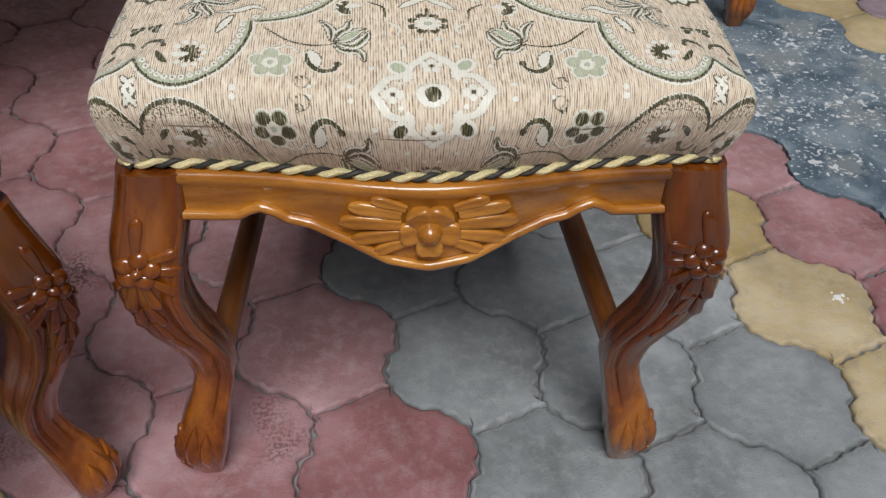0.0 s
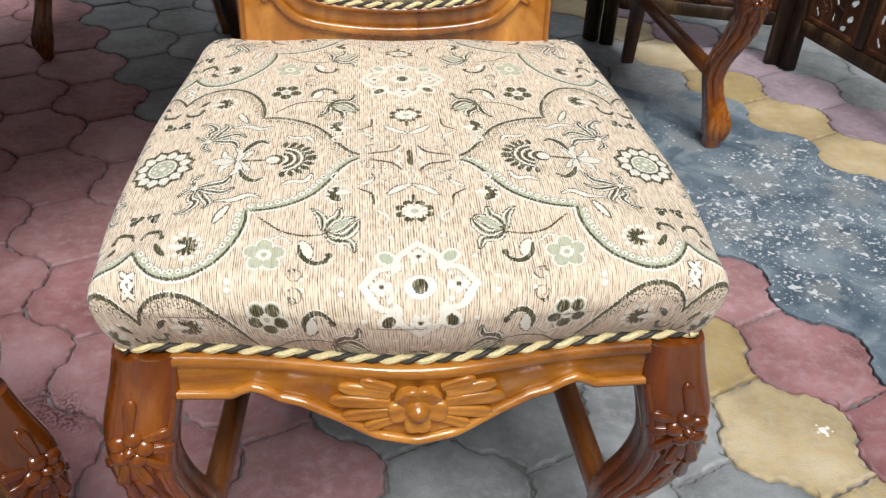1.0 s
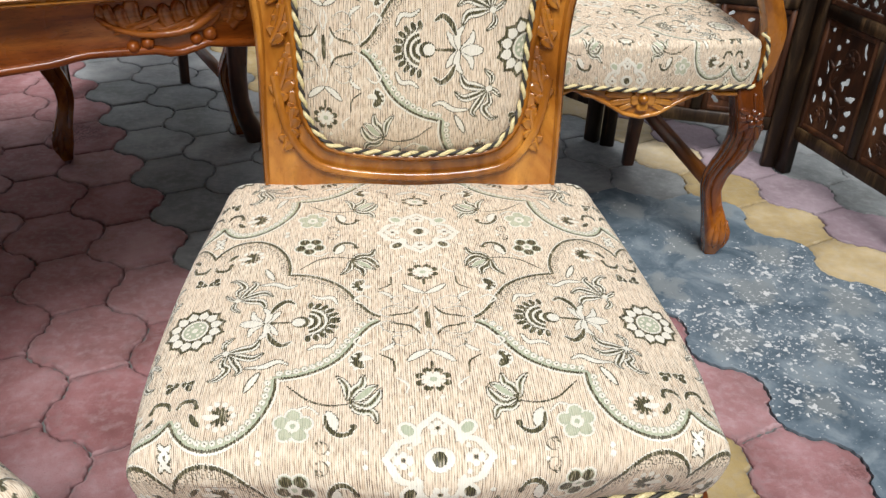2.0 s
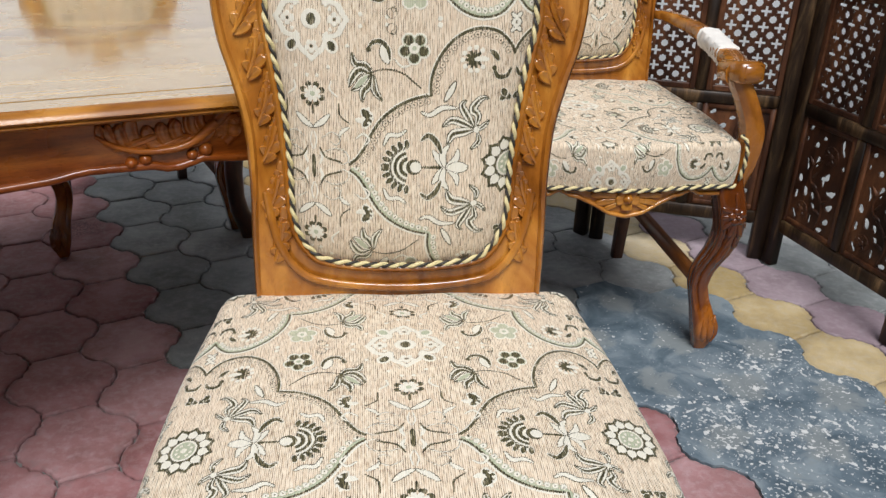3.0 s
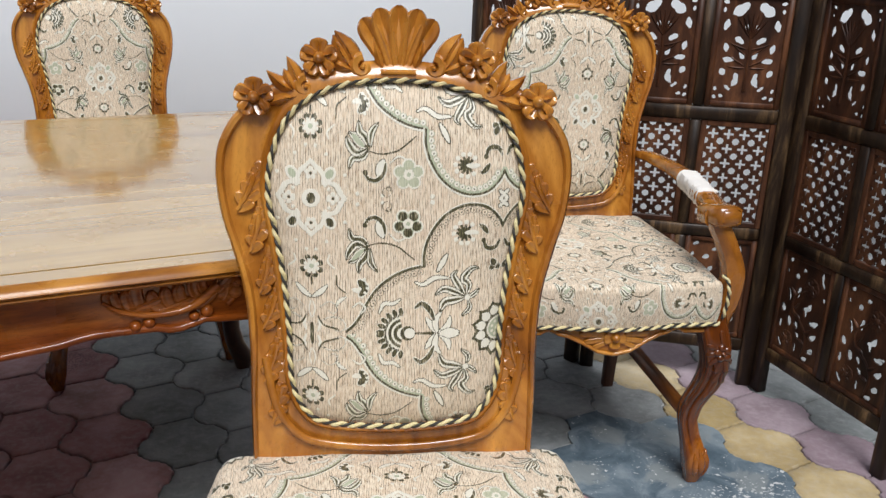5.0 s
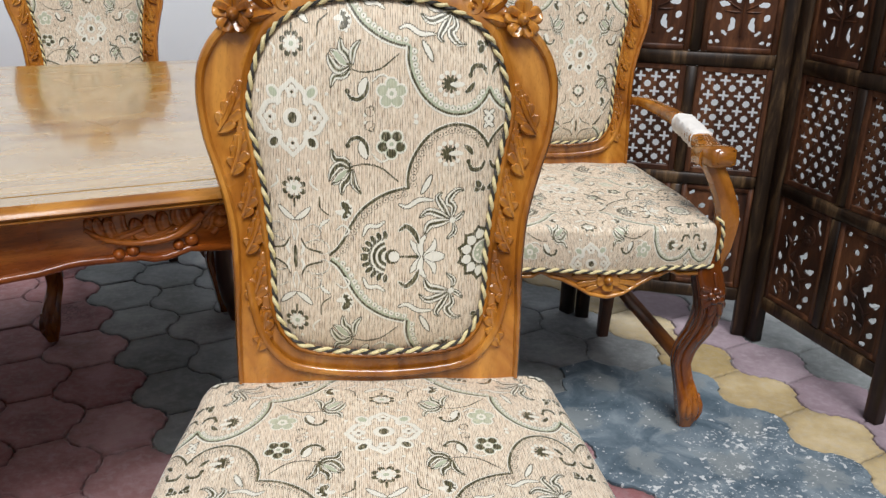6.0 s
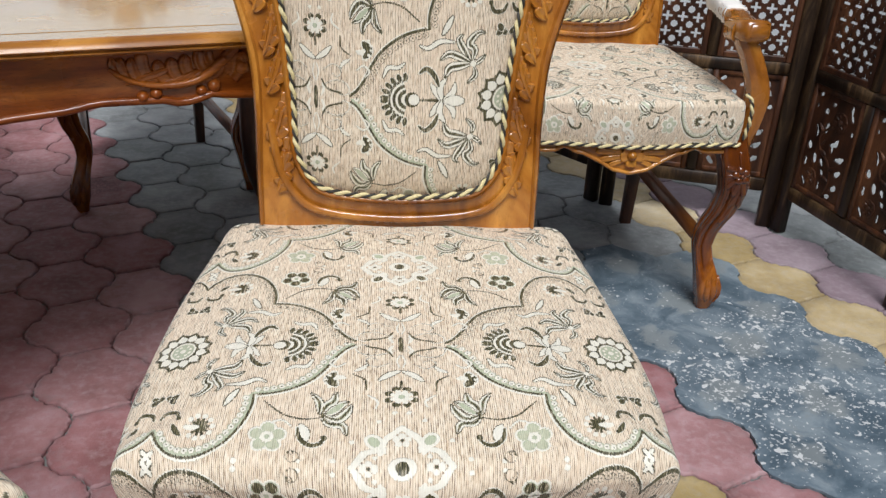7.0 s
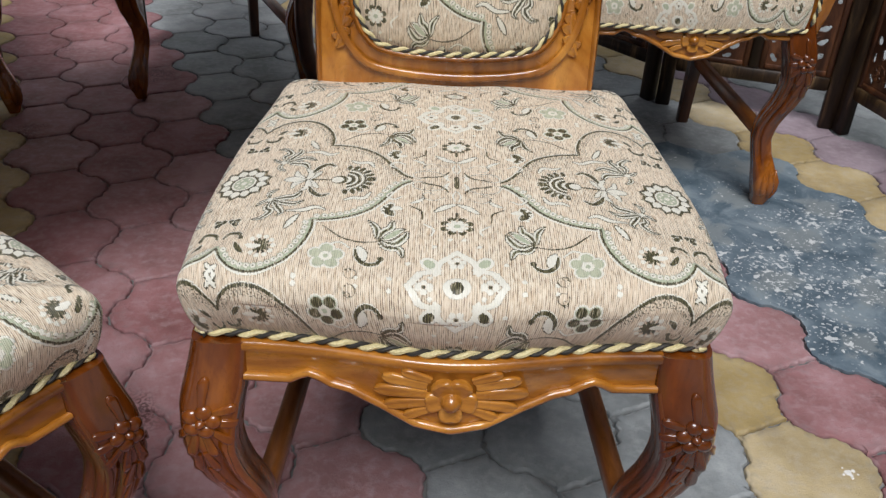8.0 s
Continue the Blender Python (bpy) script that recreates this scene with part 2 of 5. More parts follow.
def cement_material():
    m, t, b = shader("spilt_cement", 0.5)
    geo = t.nodes.new("ShaderNodeNewGeometry")
    pos = geo.outputs["Position"]
    broad = noise_of(t, pos, 9.0, 6, 0.65, 0.6)
    fine = noise_of(t, pos, 60.0, 6, 0.7)
    col = ramp(t, broad, (0.38, (0.060, 0.092, 0.118)), (0.5, (0.130, 0.172, 0.205)), (0.62, (0.235, 0.282, 0.308)))
    # the paver tops show through where the skin has worn off
    rim = t.nodes.new("ShaderNodeAttribute")
    rim.attribute_name = "rim"
    bare = math_of(t, "SUBTRACT", math_of(t, "ADD", math_of(t, "MULTIPLY", broad, 0.7), math_of(t, "MULTIPLY", fine, 0.3)), math_of(t, "MULTIPLY", rim.outputs["Fac"], 0.42))
    col = mix(t, ramp(t, bare, (0.27, (0, 0, 0)), (0.36, (0.7, 0.7, 0.7))), col, (0.25, 0.27, 0.265))
    col = mix(t, math_of(t, "MULTIPLY", fine, 0.35), col, (0.12, 0.15, 0.18))
    # flakes of white plaster
    near = t.nodes.new("ShaderNodeVectorMath")
    near.operation = "DISTANCE"
    link(t, pos, near.inputs[0])
    near.inputs[1].default_value = (0.88, 0.86, 0)
    where = math_of(t, "SUBTRACT", math_of(t, "ADD", noise_of(t, pos, 5.0, 2), 0.10), math_of(t, "MULTIPLY", near.outputs["Value"], 0.62))
    for scale, least, bright in ((58.0, 0.652, 0.8), (130.0, 0.652, 0.6)):
        spots = noise_of(t, pos, scale, 2, 0.5, 0.1)
        level = math_of(t, "ADD", spots, math_of(t, "MULTIPLY", math_of(t, "SUBTRACT", where, 0.45), 0.34))
        col = mix(t, math_of(t, "MULTIPLY", ramp(t, level, (least, (0, 0, 0)), (least + 0.02, (1, 1, 1))), bright), col, (0.66, 0.67, 0.66))
    link(t, col, b.inputs["Base Color"])
    b.inputs["Specular IOR Level"].default_value = 0.25
    bump(t, b, math_of(t, "ADD", fine, broad), 0.4, 0.003)
    return m


cement = cement_material()
wall_paint = plain("white_wall_paint", (0.87, 0.91, 0.94), (0.91, 0.94, 0.96), 0.7, 5, 0.1)


# ---- mesh building ----
class Geo:
    """Collects pieces of one mesh."""

    def __init__(self):
        self.v, self.f, self.mi, self.count = [], [], [], 0

    def add(self, verts, faces, mat=0):
        self.v.append(np.asarray(verts, float).reshape(-1, 3))
        self.f += [tuple(i + self.count for i in f) for f in faces]
        self.mi += [mat] * len(faces)
        self.count += len(self.v[-1])
        return self

    def grid(self, p, cu=False, cv=False, caps=False, mat=0):
        """p: rows x columns x 3. cu closes the columns, cv the rows; caps close both end rows."""
        p = np.asarray(p, float)
        r, c = p.shape[:2]
        faces = []
        for i in range(r if cv else r - 1):
            for j in range(c if cu else c - 1):
                a, b = i * c + j, i * c + (j + 1) % c
                d, e = ((i + 1) % r) * c + j, ((i + 1) % r) * c + (j + 1) % c
                faces.append((a, b, e, d))
        if caps:
            faces.append(tuple(range(c - 1, -1, -1)))
            faces.append(tuple((r - 1) * c + j for j in range(c)))
        return self.add(p, faces, mat)

    def box(self, lo, hi, ch=0.003, m=None):
        """A box with chamfered upright and level edges."""
        (x0, y0, z0), (x1, y1, z1) = lo, hi
        ring = lambda d, z: [(x0 + d + ch, y0 + d, z), (x1 - d - ch, y0 + d, z), (x1 - d, y0 + d + ch, z), (x1 - d, y1 - d - ch, z), (x1 - d - ch, y1 - d, z), (x0 + d + ch, y1 - d, z), (x0 + d, y1 - d - ch, z), (x0 + d, y0 + d + ch, z)]
        p = np.array([ring(ch, z0), ring(0, z0 + ch), ring(0, z1 - ch), ring(ch, z1)])
        if m is not None:
            p = np.array([[m @ Vector(q) for q in row] for row in p])
        return self.grid(p, cu=True, caps=True)

    def mesh(self, name, *mats, smooth=True):
        me = bpy.data.meshes.new(name)
        me.from_pydata(np.concatenate(self.v).tolist(), [], self.f)
        for m in mats:
            me.materials.append(m)
        if len(mats) > 1:
            me.polygons.foreach_set("material_index", self.mi)
        me.polygons.foreach_set("use_smooth", [smooth] * len(me.polygons))
        if smooth:
            me.set_sharp_from_angle(angle=radians(50))
        me.update()
        return me


def part(name, geo, mat, parent, label="", smooth=True):
    mats = mat if isinstance(mat, (list, tuple)) else (mat,)
    ob = new(name, geo.mesh(name, *mats, smooth=smooth) if isinstance(geo, Geo) else geo)
    ob.parent = parent
    if label:
        tagged(ob, label)
    return ob


def smooth_line(pts, n, closed=False):
    """A Catmull-Rom line through the points, evenly resampled to n points."""
    p = np.asarray(pts, float)
    p = np.concatenate([p[-1:], p, p[:2]]) if closed else np.concatenate([2 * p[:1] - p[1:2], p, 2 * p[-1:] - p[-2:-1]])
    t = np.linspace(0, 1, 16, endpoint=False)[:, None]
    out = []
    for a, b, c, d in zip(p[:-3], p[1:-2], p[2:-1], p[3:]):
        out.append(0.5 * (2 * b + (c - a) * t + (2 * a - 5 * b + 4 * c - d) * t**2 + (3 * b - a - 3 * c + d) * t**3))
    out = np.concatenate(out + [p[-2:-1] if not closed else p[1:2]])
    s = np.r_[0, np.cumsum(np.linalg.norm(np.diff(out, axis=0), axis=1))]
    want = np.linspace(0, s[-1], n, endpoint=not closed)
    return np.stack([np.interp(want, s, out[:, k]) for k in range(out.shape[1])], 1)


def frames_along(p, closed=False):
    tan = (np.roll(p, -1, 0) - np.roll(p, 1, 0)) if closed else np.gradient(p, axis=0)
    tan /= np.linalg.norm(tan, axis=1)[:, None] + 1e-12
    up = np.array([0, 0, 1.0]) if abs(tan[0][2]) < 0.9 else np.array([0, 1.0, 0])
    ns = []
    for t in tan:
        up = up - t * (up @ t)
        up /= np.linalg.norm(up)
        ns.append(up)
    ns = np.array(ns)
    return tan, ns, np.cross(tan, ns)


def tube(geo, p, r, n=8, closed=False, mat=0, flat=1.0):
    p = np.asarray(p, float)
    r = np.broadcast_to(r, len(p))
    _, a, b = frames_along(p, closed)
    th = np.arange(n) * 2 * np.pi / n
    ring = p[:, None] + r[:, None, None] * (np.cos(th)[None, :, None] * a[:, None] * flat + np.sin(th)[None, :, None] * b[:, None])
    return geo.grid(ring, cu=True, cv=closed, caps=not closed, mat=mat)


def rope(path, r, pitch, closed=False, n_side=6):
    """A cord of one cream and one black strand, twisted round each other."""
    g = Geo()
    seg = np.linalg.norm(np.diff(np.r_[path, path[:1]] if closed else path, axis=0), axis=1)
    total = seg.sum()
    turns = max(2, round(total / pitch))
    p = smooth_line(path, turns * 10, closed)
    _, a, b = frames_along(p, closed)
    s = np.arange(len(p)) / 10 * 2 * np.pi
    for k, (mat, share, rad) in enumerate(((0, 0.44, 0.66), (1, 0.48, 0.48))):
        off = np.cos(s + k * np.pi)[:, None] * a - np.sin(s + k * np.pi)[:, None] * b
        tube(g, p + off * r * share, r * rad, n_side, closed, mat)
    return g


def leaf(geo, at, x, z, ang, L, W, H, curl=0.0, depth=0.004, n=7, tip=0.7, lift=0.0):
    """A carved leaf or petal lying on the surface at(x, z, h): closed, ridged, with a bent midline. Angles in degrees from +x."""
    s = np.linspace(0, 1, n)
    th = np.radians(ang + curl * s)
    step = np.r_[0, np.full(n - 1, L / (n - 1))]
    cx, cz = x + np.cumsum(np.cos(th) * step), z + np.cumsum(np.sin(th) * step)
    w = W / 2 * np.maximum(np.sin(np.pi * np.clip(s, 0.0, 1) ** tip) ** 0.75, 0.06)
    h = H * (0.35 + 0.65 * np.sin(np.pi * np.clip(s * 0.9 + 0.08, 0, 1)))
    phi = np.linspace(0, 2 * np.pi, 8, endpoint=False)
    rows = []
    for k in range(n):
        row = []
        for q in phi:
            side, up = np.cos(q) * w[k], np.sin(q)
            hh = up * h[k] * (1.0 if up > 0.9 else 0.85) if up > 0 else up * depth
            row.append(at(cx[k] - np.sin(th[k]) * side, cz[k] + np.cos(th[k]) * side, hh + lift * s[k]))
        rows.append(row)
    return geo.grid(np.array(rows), cu=True, caps=True)


def finger(geo, at, x, z, ang, L, W, H, curl=0.0, depth=0.004, base=0.4, hollow=0.0, lift=0.0, n=9):
    """A carved lobe with a blunt round end that swells toward its tip; hollow sinks its middle."""
    s = 1 - (1 - np.linspace(0, 1, n)) ** 1.5
    th = np.radians(ang + curl * s)
    step = np.r_[0, np.diff(s)] * L
    cx, cz = x + np.cumsum(np.cos(th) * step), z + np.cumsum(np.sin(th) * step)
    w = W / 2 * (base + (1 - base) * s**0.8) * np.sqrt(np.clip(1 - np.clip((s - 0.66) / 0.345, 0, 1) ** 2, 0.01, 1))
    h = H * (0.4 + 0.6 * s**1.1) * np.where(s > 0.9, 1 - (s - 0.9) * 5.0, 1)
    phi = np.linspace(0, 2 * np.pi, 16, endpoint=False)
    rows = []
    for k in range(n):
        row = []
        for q in phi:
            c, up = np.cos(q), np.sin(q)
            hh = h[k] * up**0.6 * (1 - hollow * np.exp(-((c / 0.5) ** 2))) if up > 0.01 else (0.0 if up > -0.01 else up * depth)
            row.append(at(cx[k] - np.sin(th[k]) * c * w[k], cz[k] + np.cos(th[k]) * c * w[k], hh + lift * s[k]))
        rows.append(row)
    return geo.grid(np.array(rows), cu=True, caps=True)


def dome(geo, at, x, z, r, H, depth=0.004, n=10):
    rows = [[at(x + r * k * math.cos(q), z + r * k * math.sin(q), H * math.sqrt(max(0, 1 - k * k)) if k < 1.01 else -depth) for q in np.linspace(0, 2 * np.pi, n, endpoint=False)] for k in (0.05, 0.4, 0.72, 0.93, 1.0, 1.02)]
    return geo.grid(np.array(rows), cu=True, caps=True)


def rosette(geo, at, x, z, R, H, petals=5, turn=90.0):
    for k in range(petals):
        a = turn + 360 / petals * k
        c, q = math.cos(radians(a)), math.sin(radians(a))
        finger(geo, at, x + 0.05 * R * c, z + 0.05 * R * q, a, R * 0.95, R * 1.10, H * (0.66 + 0.16 * (k % 2)), 0, 0.006, 0.55, 0.6, H * 0.05)
        leaf(geo, at, x + 0.3 * R * c, z + 0.3 * R * q, a, R * 0.5, R * 0.10, H * 0.62, 0, 0.002)
    dome(geo, at, x, z, R * 0.34, H * 0.95, 0.004, 14)


def scroll(geo, at, x, z, R, turn, way=1, turns=1.25, w=0.006, H=0.007):
    k = np.linspace(0, 1, 18)
    a = np.radians(turn) + way * k * turns * 2 * np.pi
    r = R * (1 - 0.8 * k)
    pts = np.array([at(x + rr * math.cos(q), z + rr * math.sin(q), H * 0.5) for rr, q in zip(r, a)])
    tube(geo, pts, np.linspace(w, w * 0.6, 18), 6)
    dome(geo, at, x, z, R * 0.34, H * 1.2)


# ---- the woven pattern: one cell, mirrored both ways ----
CELL_W, CELL_H, UNIT = 330.0, 238.0, 0.00076


def woven_cell(f, pale):
    """The figure in one weft band: pale with sage and cream yarns, or dark with olive yarns."""
    w, h = int(CELL_W * f) + 1, int(CELL_H * f) + 1
    X, Y = np.meshgrid(np.arange(w) / f, np.arange(h) / f)
    M = np.zeros((h, w, 3))

    def paint(sdf, sl, ch, k=1.0):
        al = np.clip(0.5 - sdf, 0, 1)[..., None] * k
        M[sl] *= 1 - al
        if ch is not None:
            M[sl][..., ch] += al[..., 0]

    def window(x0, y0, x1, y1):
        return (slice(max(0, int((y0 - 12) * f)), max(0, int((y1 + 12) * f))), slice(max(0, int((x0 - 12) * f)), max(0, int((x1 + 12) * f))))

    def disc(x, y, r, ch, ry=None, ring=None, k=1.0):
        ry = ry or r
        sl = window(x - r, y - ry, x + r, y + ry)
        d = (np.hypot((X[sl] - x) / r, (Y[sl] - y) / ry) - 1) * min(r, ry)
        if ring:
            d = np.abs(d) - ring
        paint(d, sl, ch, k)

    def line_sdf(pts, w0, w1, sl, belly=False):
        d = np.full(X[sl].shape, 1e3)
        n = len(pts) - 1
        for i, ((ax, ay), (bx, by)) in enumerate(zip(pts[:-1], pts[1:])):
            dx, dy = bx - ax, by - ay
            q = np.clip(((X[sl] - ax) * dx + (Y[sl] - ay) * dy) / (dx * dx + dy * dy + 1e-9), 0, 1)
            s = (i + q) / n
            wd = (w0 + (w1 - w0) * np.sin(np.pi * s) ** 0.8) if belly else w0 + (w1 - w0) * s
            d = np.minimum(d, np.hypot(X[sl] - ax - q * dx, Y[sl] - ay - q * dy) - wd)
        return d

    def stroke(pts, w0, w1, ch, edge=None, ew=2.0, belly=True):
        p = smooth_line(pts, 12)
        sl = window(p[:, 0].min() - w1, p[:, 1].min() - w1, p[:, 0].max() + w1, p[:, 1].max() + w1)
        d = line_sdf(p, w0, w1, sl, belly)
        if edge is not None:
            paint(d - ew, sl, edge)
        paint(d, sl, ch)

    D, C, G = 0, 1, 2

    def border(pts, cx, cy):
        """A bow of the frame: a dark line, a pale line outside it and a row of pearls inside."""
        q = smooth_line(pts, 60)
        t = np.gradient(q, axis=0)
        t /= np.linalg.norm(t, axis=1)[:, None]
        nrm = np.stack([t[:, 1], -t[:, 0]], 1)
        nrm *= np.sign(((q - (cx, cy)) * nrm).sum(1).mean())
        sl = window(q[:, 0].min() - 14, q[:, 1].min() - 14, q[:, 0].max() + 14, q[:, 1].max() + 14)
        for off, wd, ch in ((4.2, 1.7, C), (-3.0, 2.0, G), (0.6, 1.8, D)) if pale else ((3.2, 1.2, C), (0.2, 2.4, D)):
            paint(line_sdf(q + nrm * off, wd, wd, sl), sl, ch, 0.95)
        s = np.r_[0, np.cumsum(np.linalg.norm(np.diff(q, axis=0), axis=1))]
        for k in np.arange(6, s[-1] - 4, 12.2):
            x, y = (np.interp(k, s, (q - nrm * 9)[:, a]) for a in (0, 1))
            disc(x, y, 5.8, G)
            disc(x, y, 5.8, D, k=0.35 if pale else 0.62)
            disc(x, y, 4.3, C if pale else None)
            disc(x, y, 1.6, D, k=0.7)

    border([(60, 233), (72, 223), (85, 204), (97, 180), (113, 157), (136, 138), (162, 125), (193, 117)], 195, 250)
    border([(193, 117), (193, 94), (201, 66), (219, 37), (244, 17), (272, 9), (300, 14), (320, 31), (331, 50)], 268, 90)
    # medallion with its scalloped rim
    sl = window(0, 0, 76, 84)
    turn = np.degrees(np.arctan2(Y[sl], X[sl]))
    reach = np.interp(turn, [0, 8, 18, 28, 38, 45, 52, 60, 70, 80, 90], [61, 56, 54, 53, 47, 41, 38, 47, 54, 58, 67])
    body = (np.hypot(X[sl], Y[sl]) - reach) * 0.9
    paint(body - 1.4, sl, D, 0.3)
    paint(body + 6, sl, C, 0.3)
    paint(np.abs(body + 4.2) - 4.0, sl, C)
    paint(np.abs(body + 9.4) - 0.7, sl, D, 0.35)
    disc(0, 0, 15, C)
    disc(0, 0, 7.2, D, 9.4)
    for x, y in ((37, 0), (0, 42)):
        for q in (0, 72, 144, 216, 288):
            disc(x + 7 * math.cos(radians(q + 18)), y + 7 * math.sin(radians(q + 18)), 3.6, C)
        disc(x, y, 2.4, D, k=0.6)
    for x, y in ((24, 22), (20, 30), (30, 16)):
        disc(x, y, 2.6, C)
    stroke([(29.5, 38), (31.5, 41), (33.5, 44)], 4.8, 6.0, G if pale else D, C, 4.2)
    for x, y, r in ((78, 9, 3.4), (57, 40, 3.2), (26, 74, 3), (8, 88, 3), (120, 6, 3), (205, 5, 4)):
        disc(x, y, r + 1.2, D, k=0.4)
        disc(x, y, r, C)
    # small daisy, its stem and leaves on the axis
    for k in range(8):
        q = 2 * math.pi * (k + 0.5) / 8
        disc(16 * math.cos(q), 118 + 16 * math.sin(q), 5.0, D)
        disc(11 * math.cos(q), 118 + 11 * math.sin(q), 3.2, C)
    disc(0, 118, 9, C)
    disc(0, 118, 4, G)
    stroke([(0, 136), (0, 150)], 1.2, 1.8, D)
    stroke([(2, 172), (14, 164), (26, 152)], 1.5, 4.5, C, D, 1.2)
    stroke([(2, 180), (5, 196), (1, 210)], 0.7, 1.1, C)
    stroke([(6, 222), (30, 208), (52, 212), (58, 228), (44, 234), (36, 224)], 0.4, 0.8, C, D, 0.5)
    stroke([(14, 190), (30, 180), (44, 190), (38, 202), (28, 196)], 0.4, 0.7, C, D, 0.5)
    stroke([(70, 190), (82, 182), (92, 192), (84, 202)], 0.8, 1.8, C, D, 0.6)
    stroke([(132, 60), (146, 72), (160, 66), (156, 56)], 0.8, 1.6, C, D, 0.6)
    disc(0, 231, 3.4, D, 13)
    stroke([(10, 234), (14, 222), (11, 214)], 1, 2.5, C)
    # tulip
    for pts, wd in (([(96, 82), (86, 70), (70, 68), (64, 52)], 5.5), ([(94, 84), (76, 78), (64, 92), (60, 104)], 6.5), ([(94, 86), (84, 92), (74, 104), (64, 110)], 7.0), ([(96, 88), (90, 104), (82, 112), (80, 128)], 6.0), ([(99, 87), (100, 106), (104, 116), (112, 126)], 5.0)):
        stroke(pts, 1.0, wd, C, D, 1.2)
        stroke(pts, 0.5, wd * 0.46, G if pale else D)
        stroke(pts, 0.4, wd * (0.26 if pale else 0.46), D)
    stroke([(88, 88), (78, 98), (70, 106)], 1.5, 4.0, G)
    stroke([(98, 80), (120, 76), (146, 82), (164, 96), (176, 106)], 0.8, 1.3, D)
    # comma scroll beside the four-petalled flower
    stroke([(112, 40), (116, 54), (122, 66)], 1.4, 6.4, C, D, 1.2)
    stroke([(90, 44), (97, 34), (110, 32), (122, 44), (125, 60)], 1.2, 3.2, D, C, 1.4)
    disc(91, 45, 4.2, D)
    disc(128, 12, 8, D, ring=0.9, k=0.6)
    disc(131, 18, 4, D, ring=0.9, k=0.6)
    for k in range(5):
        q = radians(18 + 72 * k)
        disc(164 + 15.5 * math.cos(q), 42 + 15.5 * math.sin(q), 11.6, C)
    for k in range(5):
        q = radians(18 + 72 * k)
        disc(164 + 15.5 * math.cos(q), 42 + 15.5 * math.sin(q), 9.0, G, k=0.7 if pale else 1.0)
        disc(164 + 15.5 * math.cos(q), 42 + 15.5 * math.sin(q), 7.8, D, k=0.25 if pale else 0.92)
    disc(164, 42, 8.5, C)
    disc(164, 42, 3.5, G)
    # curls and the small fan flower below the tulip
    for x, y, r in ((38, 104, 9), (132, 104, 8), (30, 200, 15), (41, 214, 9)):
        disc(x, y, r, D, ring=0.9, k=0.4)
    stroke([(30, 98), (28, 110), (40, 122)], 1, 1.6, C)
    stroke([(42, 132), (44, 152), (60, 166)], 0.8, 1.2, D)
    stroke([(82, 144), (90, 156), (84, 168)], 3, 7, D, C, 2)
    stroke([(70, 158), (78, 160), (84, 156)], 1.5, 4.5, C)
    for k in range(5):
        disc(90 + 5 * math.sin(k), 140 + 8 * k, 2.6, C)
    stroke([(58, 172), (48, 178), (42, 186)], 1.0, 3.0, C, D, 0.8)
    stroke([(10, 206), (20, 222), (46, 230)], 0.9, 1.6, D)
    # thistle lying on the lower axis
    for r, ch in ((38, C), (34, D), (30, C), (26, D), (21, C), (17, D), (11, C)):
        sl = window(90, 180, 190, 238)
        d = np.maximum(np.hypot(X[sl] - 158, (Y[sl] - 238) * 0.98) - r, X[sl] - (150 + (38 - r) * 0.25))
        paint(d, sl, ch)
    for k in range(6):
        q = radians(184 + 16 * k)
        c, n = math.cos(q), math.sin(q)
        stroke([(158 + 34 * c, 238 + 33 * n), (158 + 40 * c, 238 + 39 * n), (158 + 46 * c, 238 + 45 * n)], 1.6, 4.0, D, C, 1.0)
    disc(166, 238, 13, D)
    disc(169, 238, 9.5, C)
    stroke([(180, 238), (198, 238), (216, 237)], 1.6, 2.2, D)
    for pts in ([(216, 238), (206, 222), (198, 210)], [(218, 238), (214, 216), (224, 200)], [(220, 238), (236, 224), (240, 208)], [(222, 238), (240, 234), (256, 236)]):
        stroke(pts, 1.2, 5.0, C, D, 1.2)
    stroke([(212, 214), (204, 196), (190, 184), (178, 192)], 1.2, 4.2, D, C, 1.6)
    # lily
    for pts, wd in (([(266, 172), (254, 152), (244, 134), (250, 126)], 4.6), ([(266, 172), (244, 162), (228, 158), (214, 168)], 4.8), ([(266, 174), (246, 178), (230, 182), (222, 198)], 5.6), ([(268, 170), (272, 150), (262, 140), (276, 122), (288, 122)], 4.6), ([(270, 176), (282, 168), (290, 160)], 3.0), ([(272, 180), (274, 194), (262, 206)], 3.2)):
        stroke(pts, 1.0, wd * 1.25, C, D, 1.4)
        stroke(pts, 0.5, wd * 0.46, D)
    disc(270, 174, 5, C)
    # loose leaves inside the frame
    stroke([(178, 146), (192, 150), (212, 138), (236, 138)], 1.2, 3.8, C, D, 1.4)
    stroke([(216, 126), (224, 112), (232, 96)], 1.2, 4.4, C, D, 1.6)
    stroke([(116, 200), (124, 184), (140, 184), (152, 176)], 1.2, 3.4, C, D, 1.2)
    # daisy fan in the corner bow
    for k in range(9):
        q = radians(40 + 34 * k)
        stroke([(262, 58), (262 + 15 * math.cos(q), 58 + 15 * math.sin(q))], 1.4, 2.6, D)
        disc(262 + 19 * math.cos(q), 58 + 19 * math.sin(q), 4, C)
    stroke([(264, 58), (276, 57), (284, 58)], 2.5, 4.5, C)
    stroke([(288, 44), (296, 50), (303, 60)], 1.0, 4.2, D, C, 1.0)
    stroke([(296, 72), (302, 86), (318, 86), (325, 74)], 1.4, 3.6, D, C, 1.0)
    disc(296, 72, 4, D)
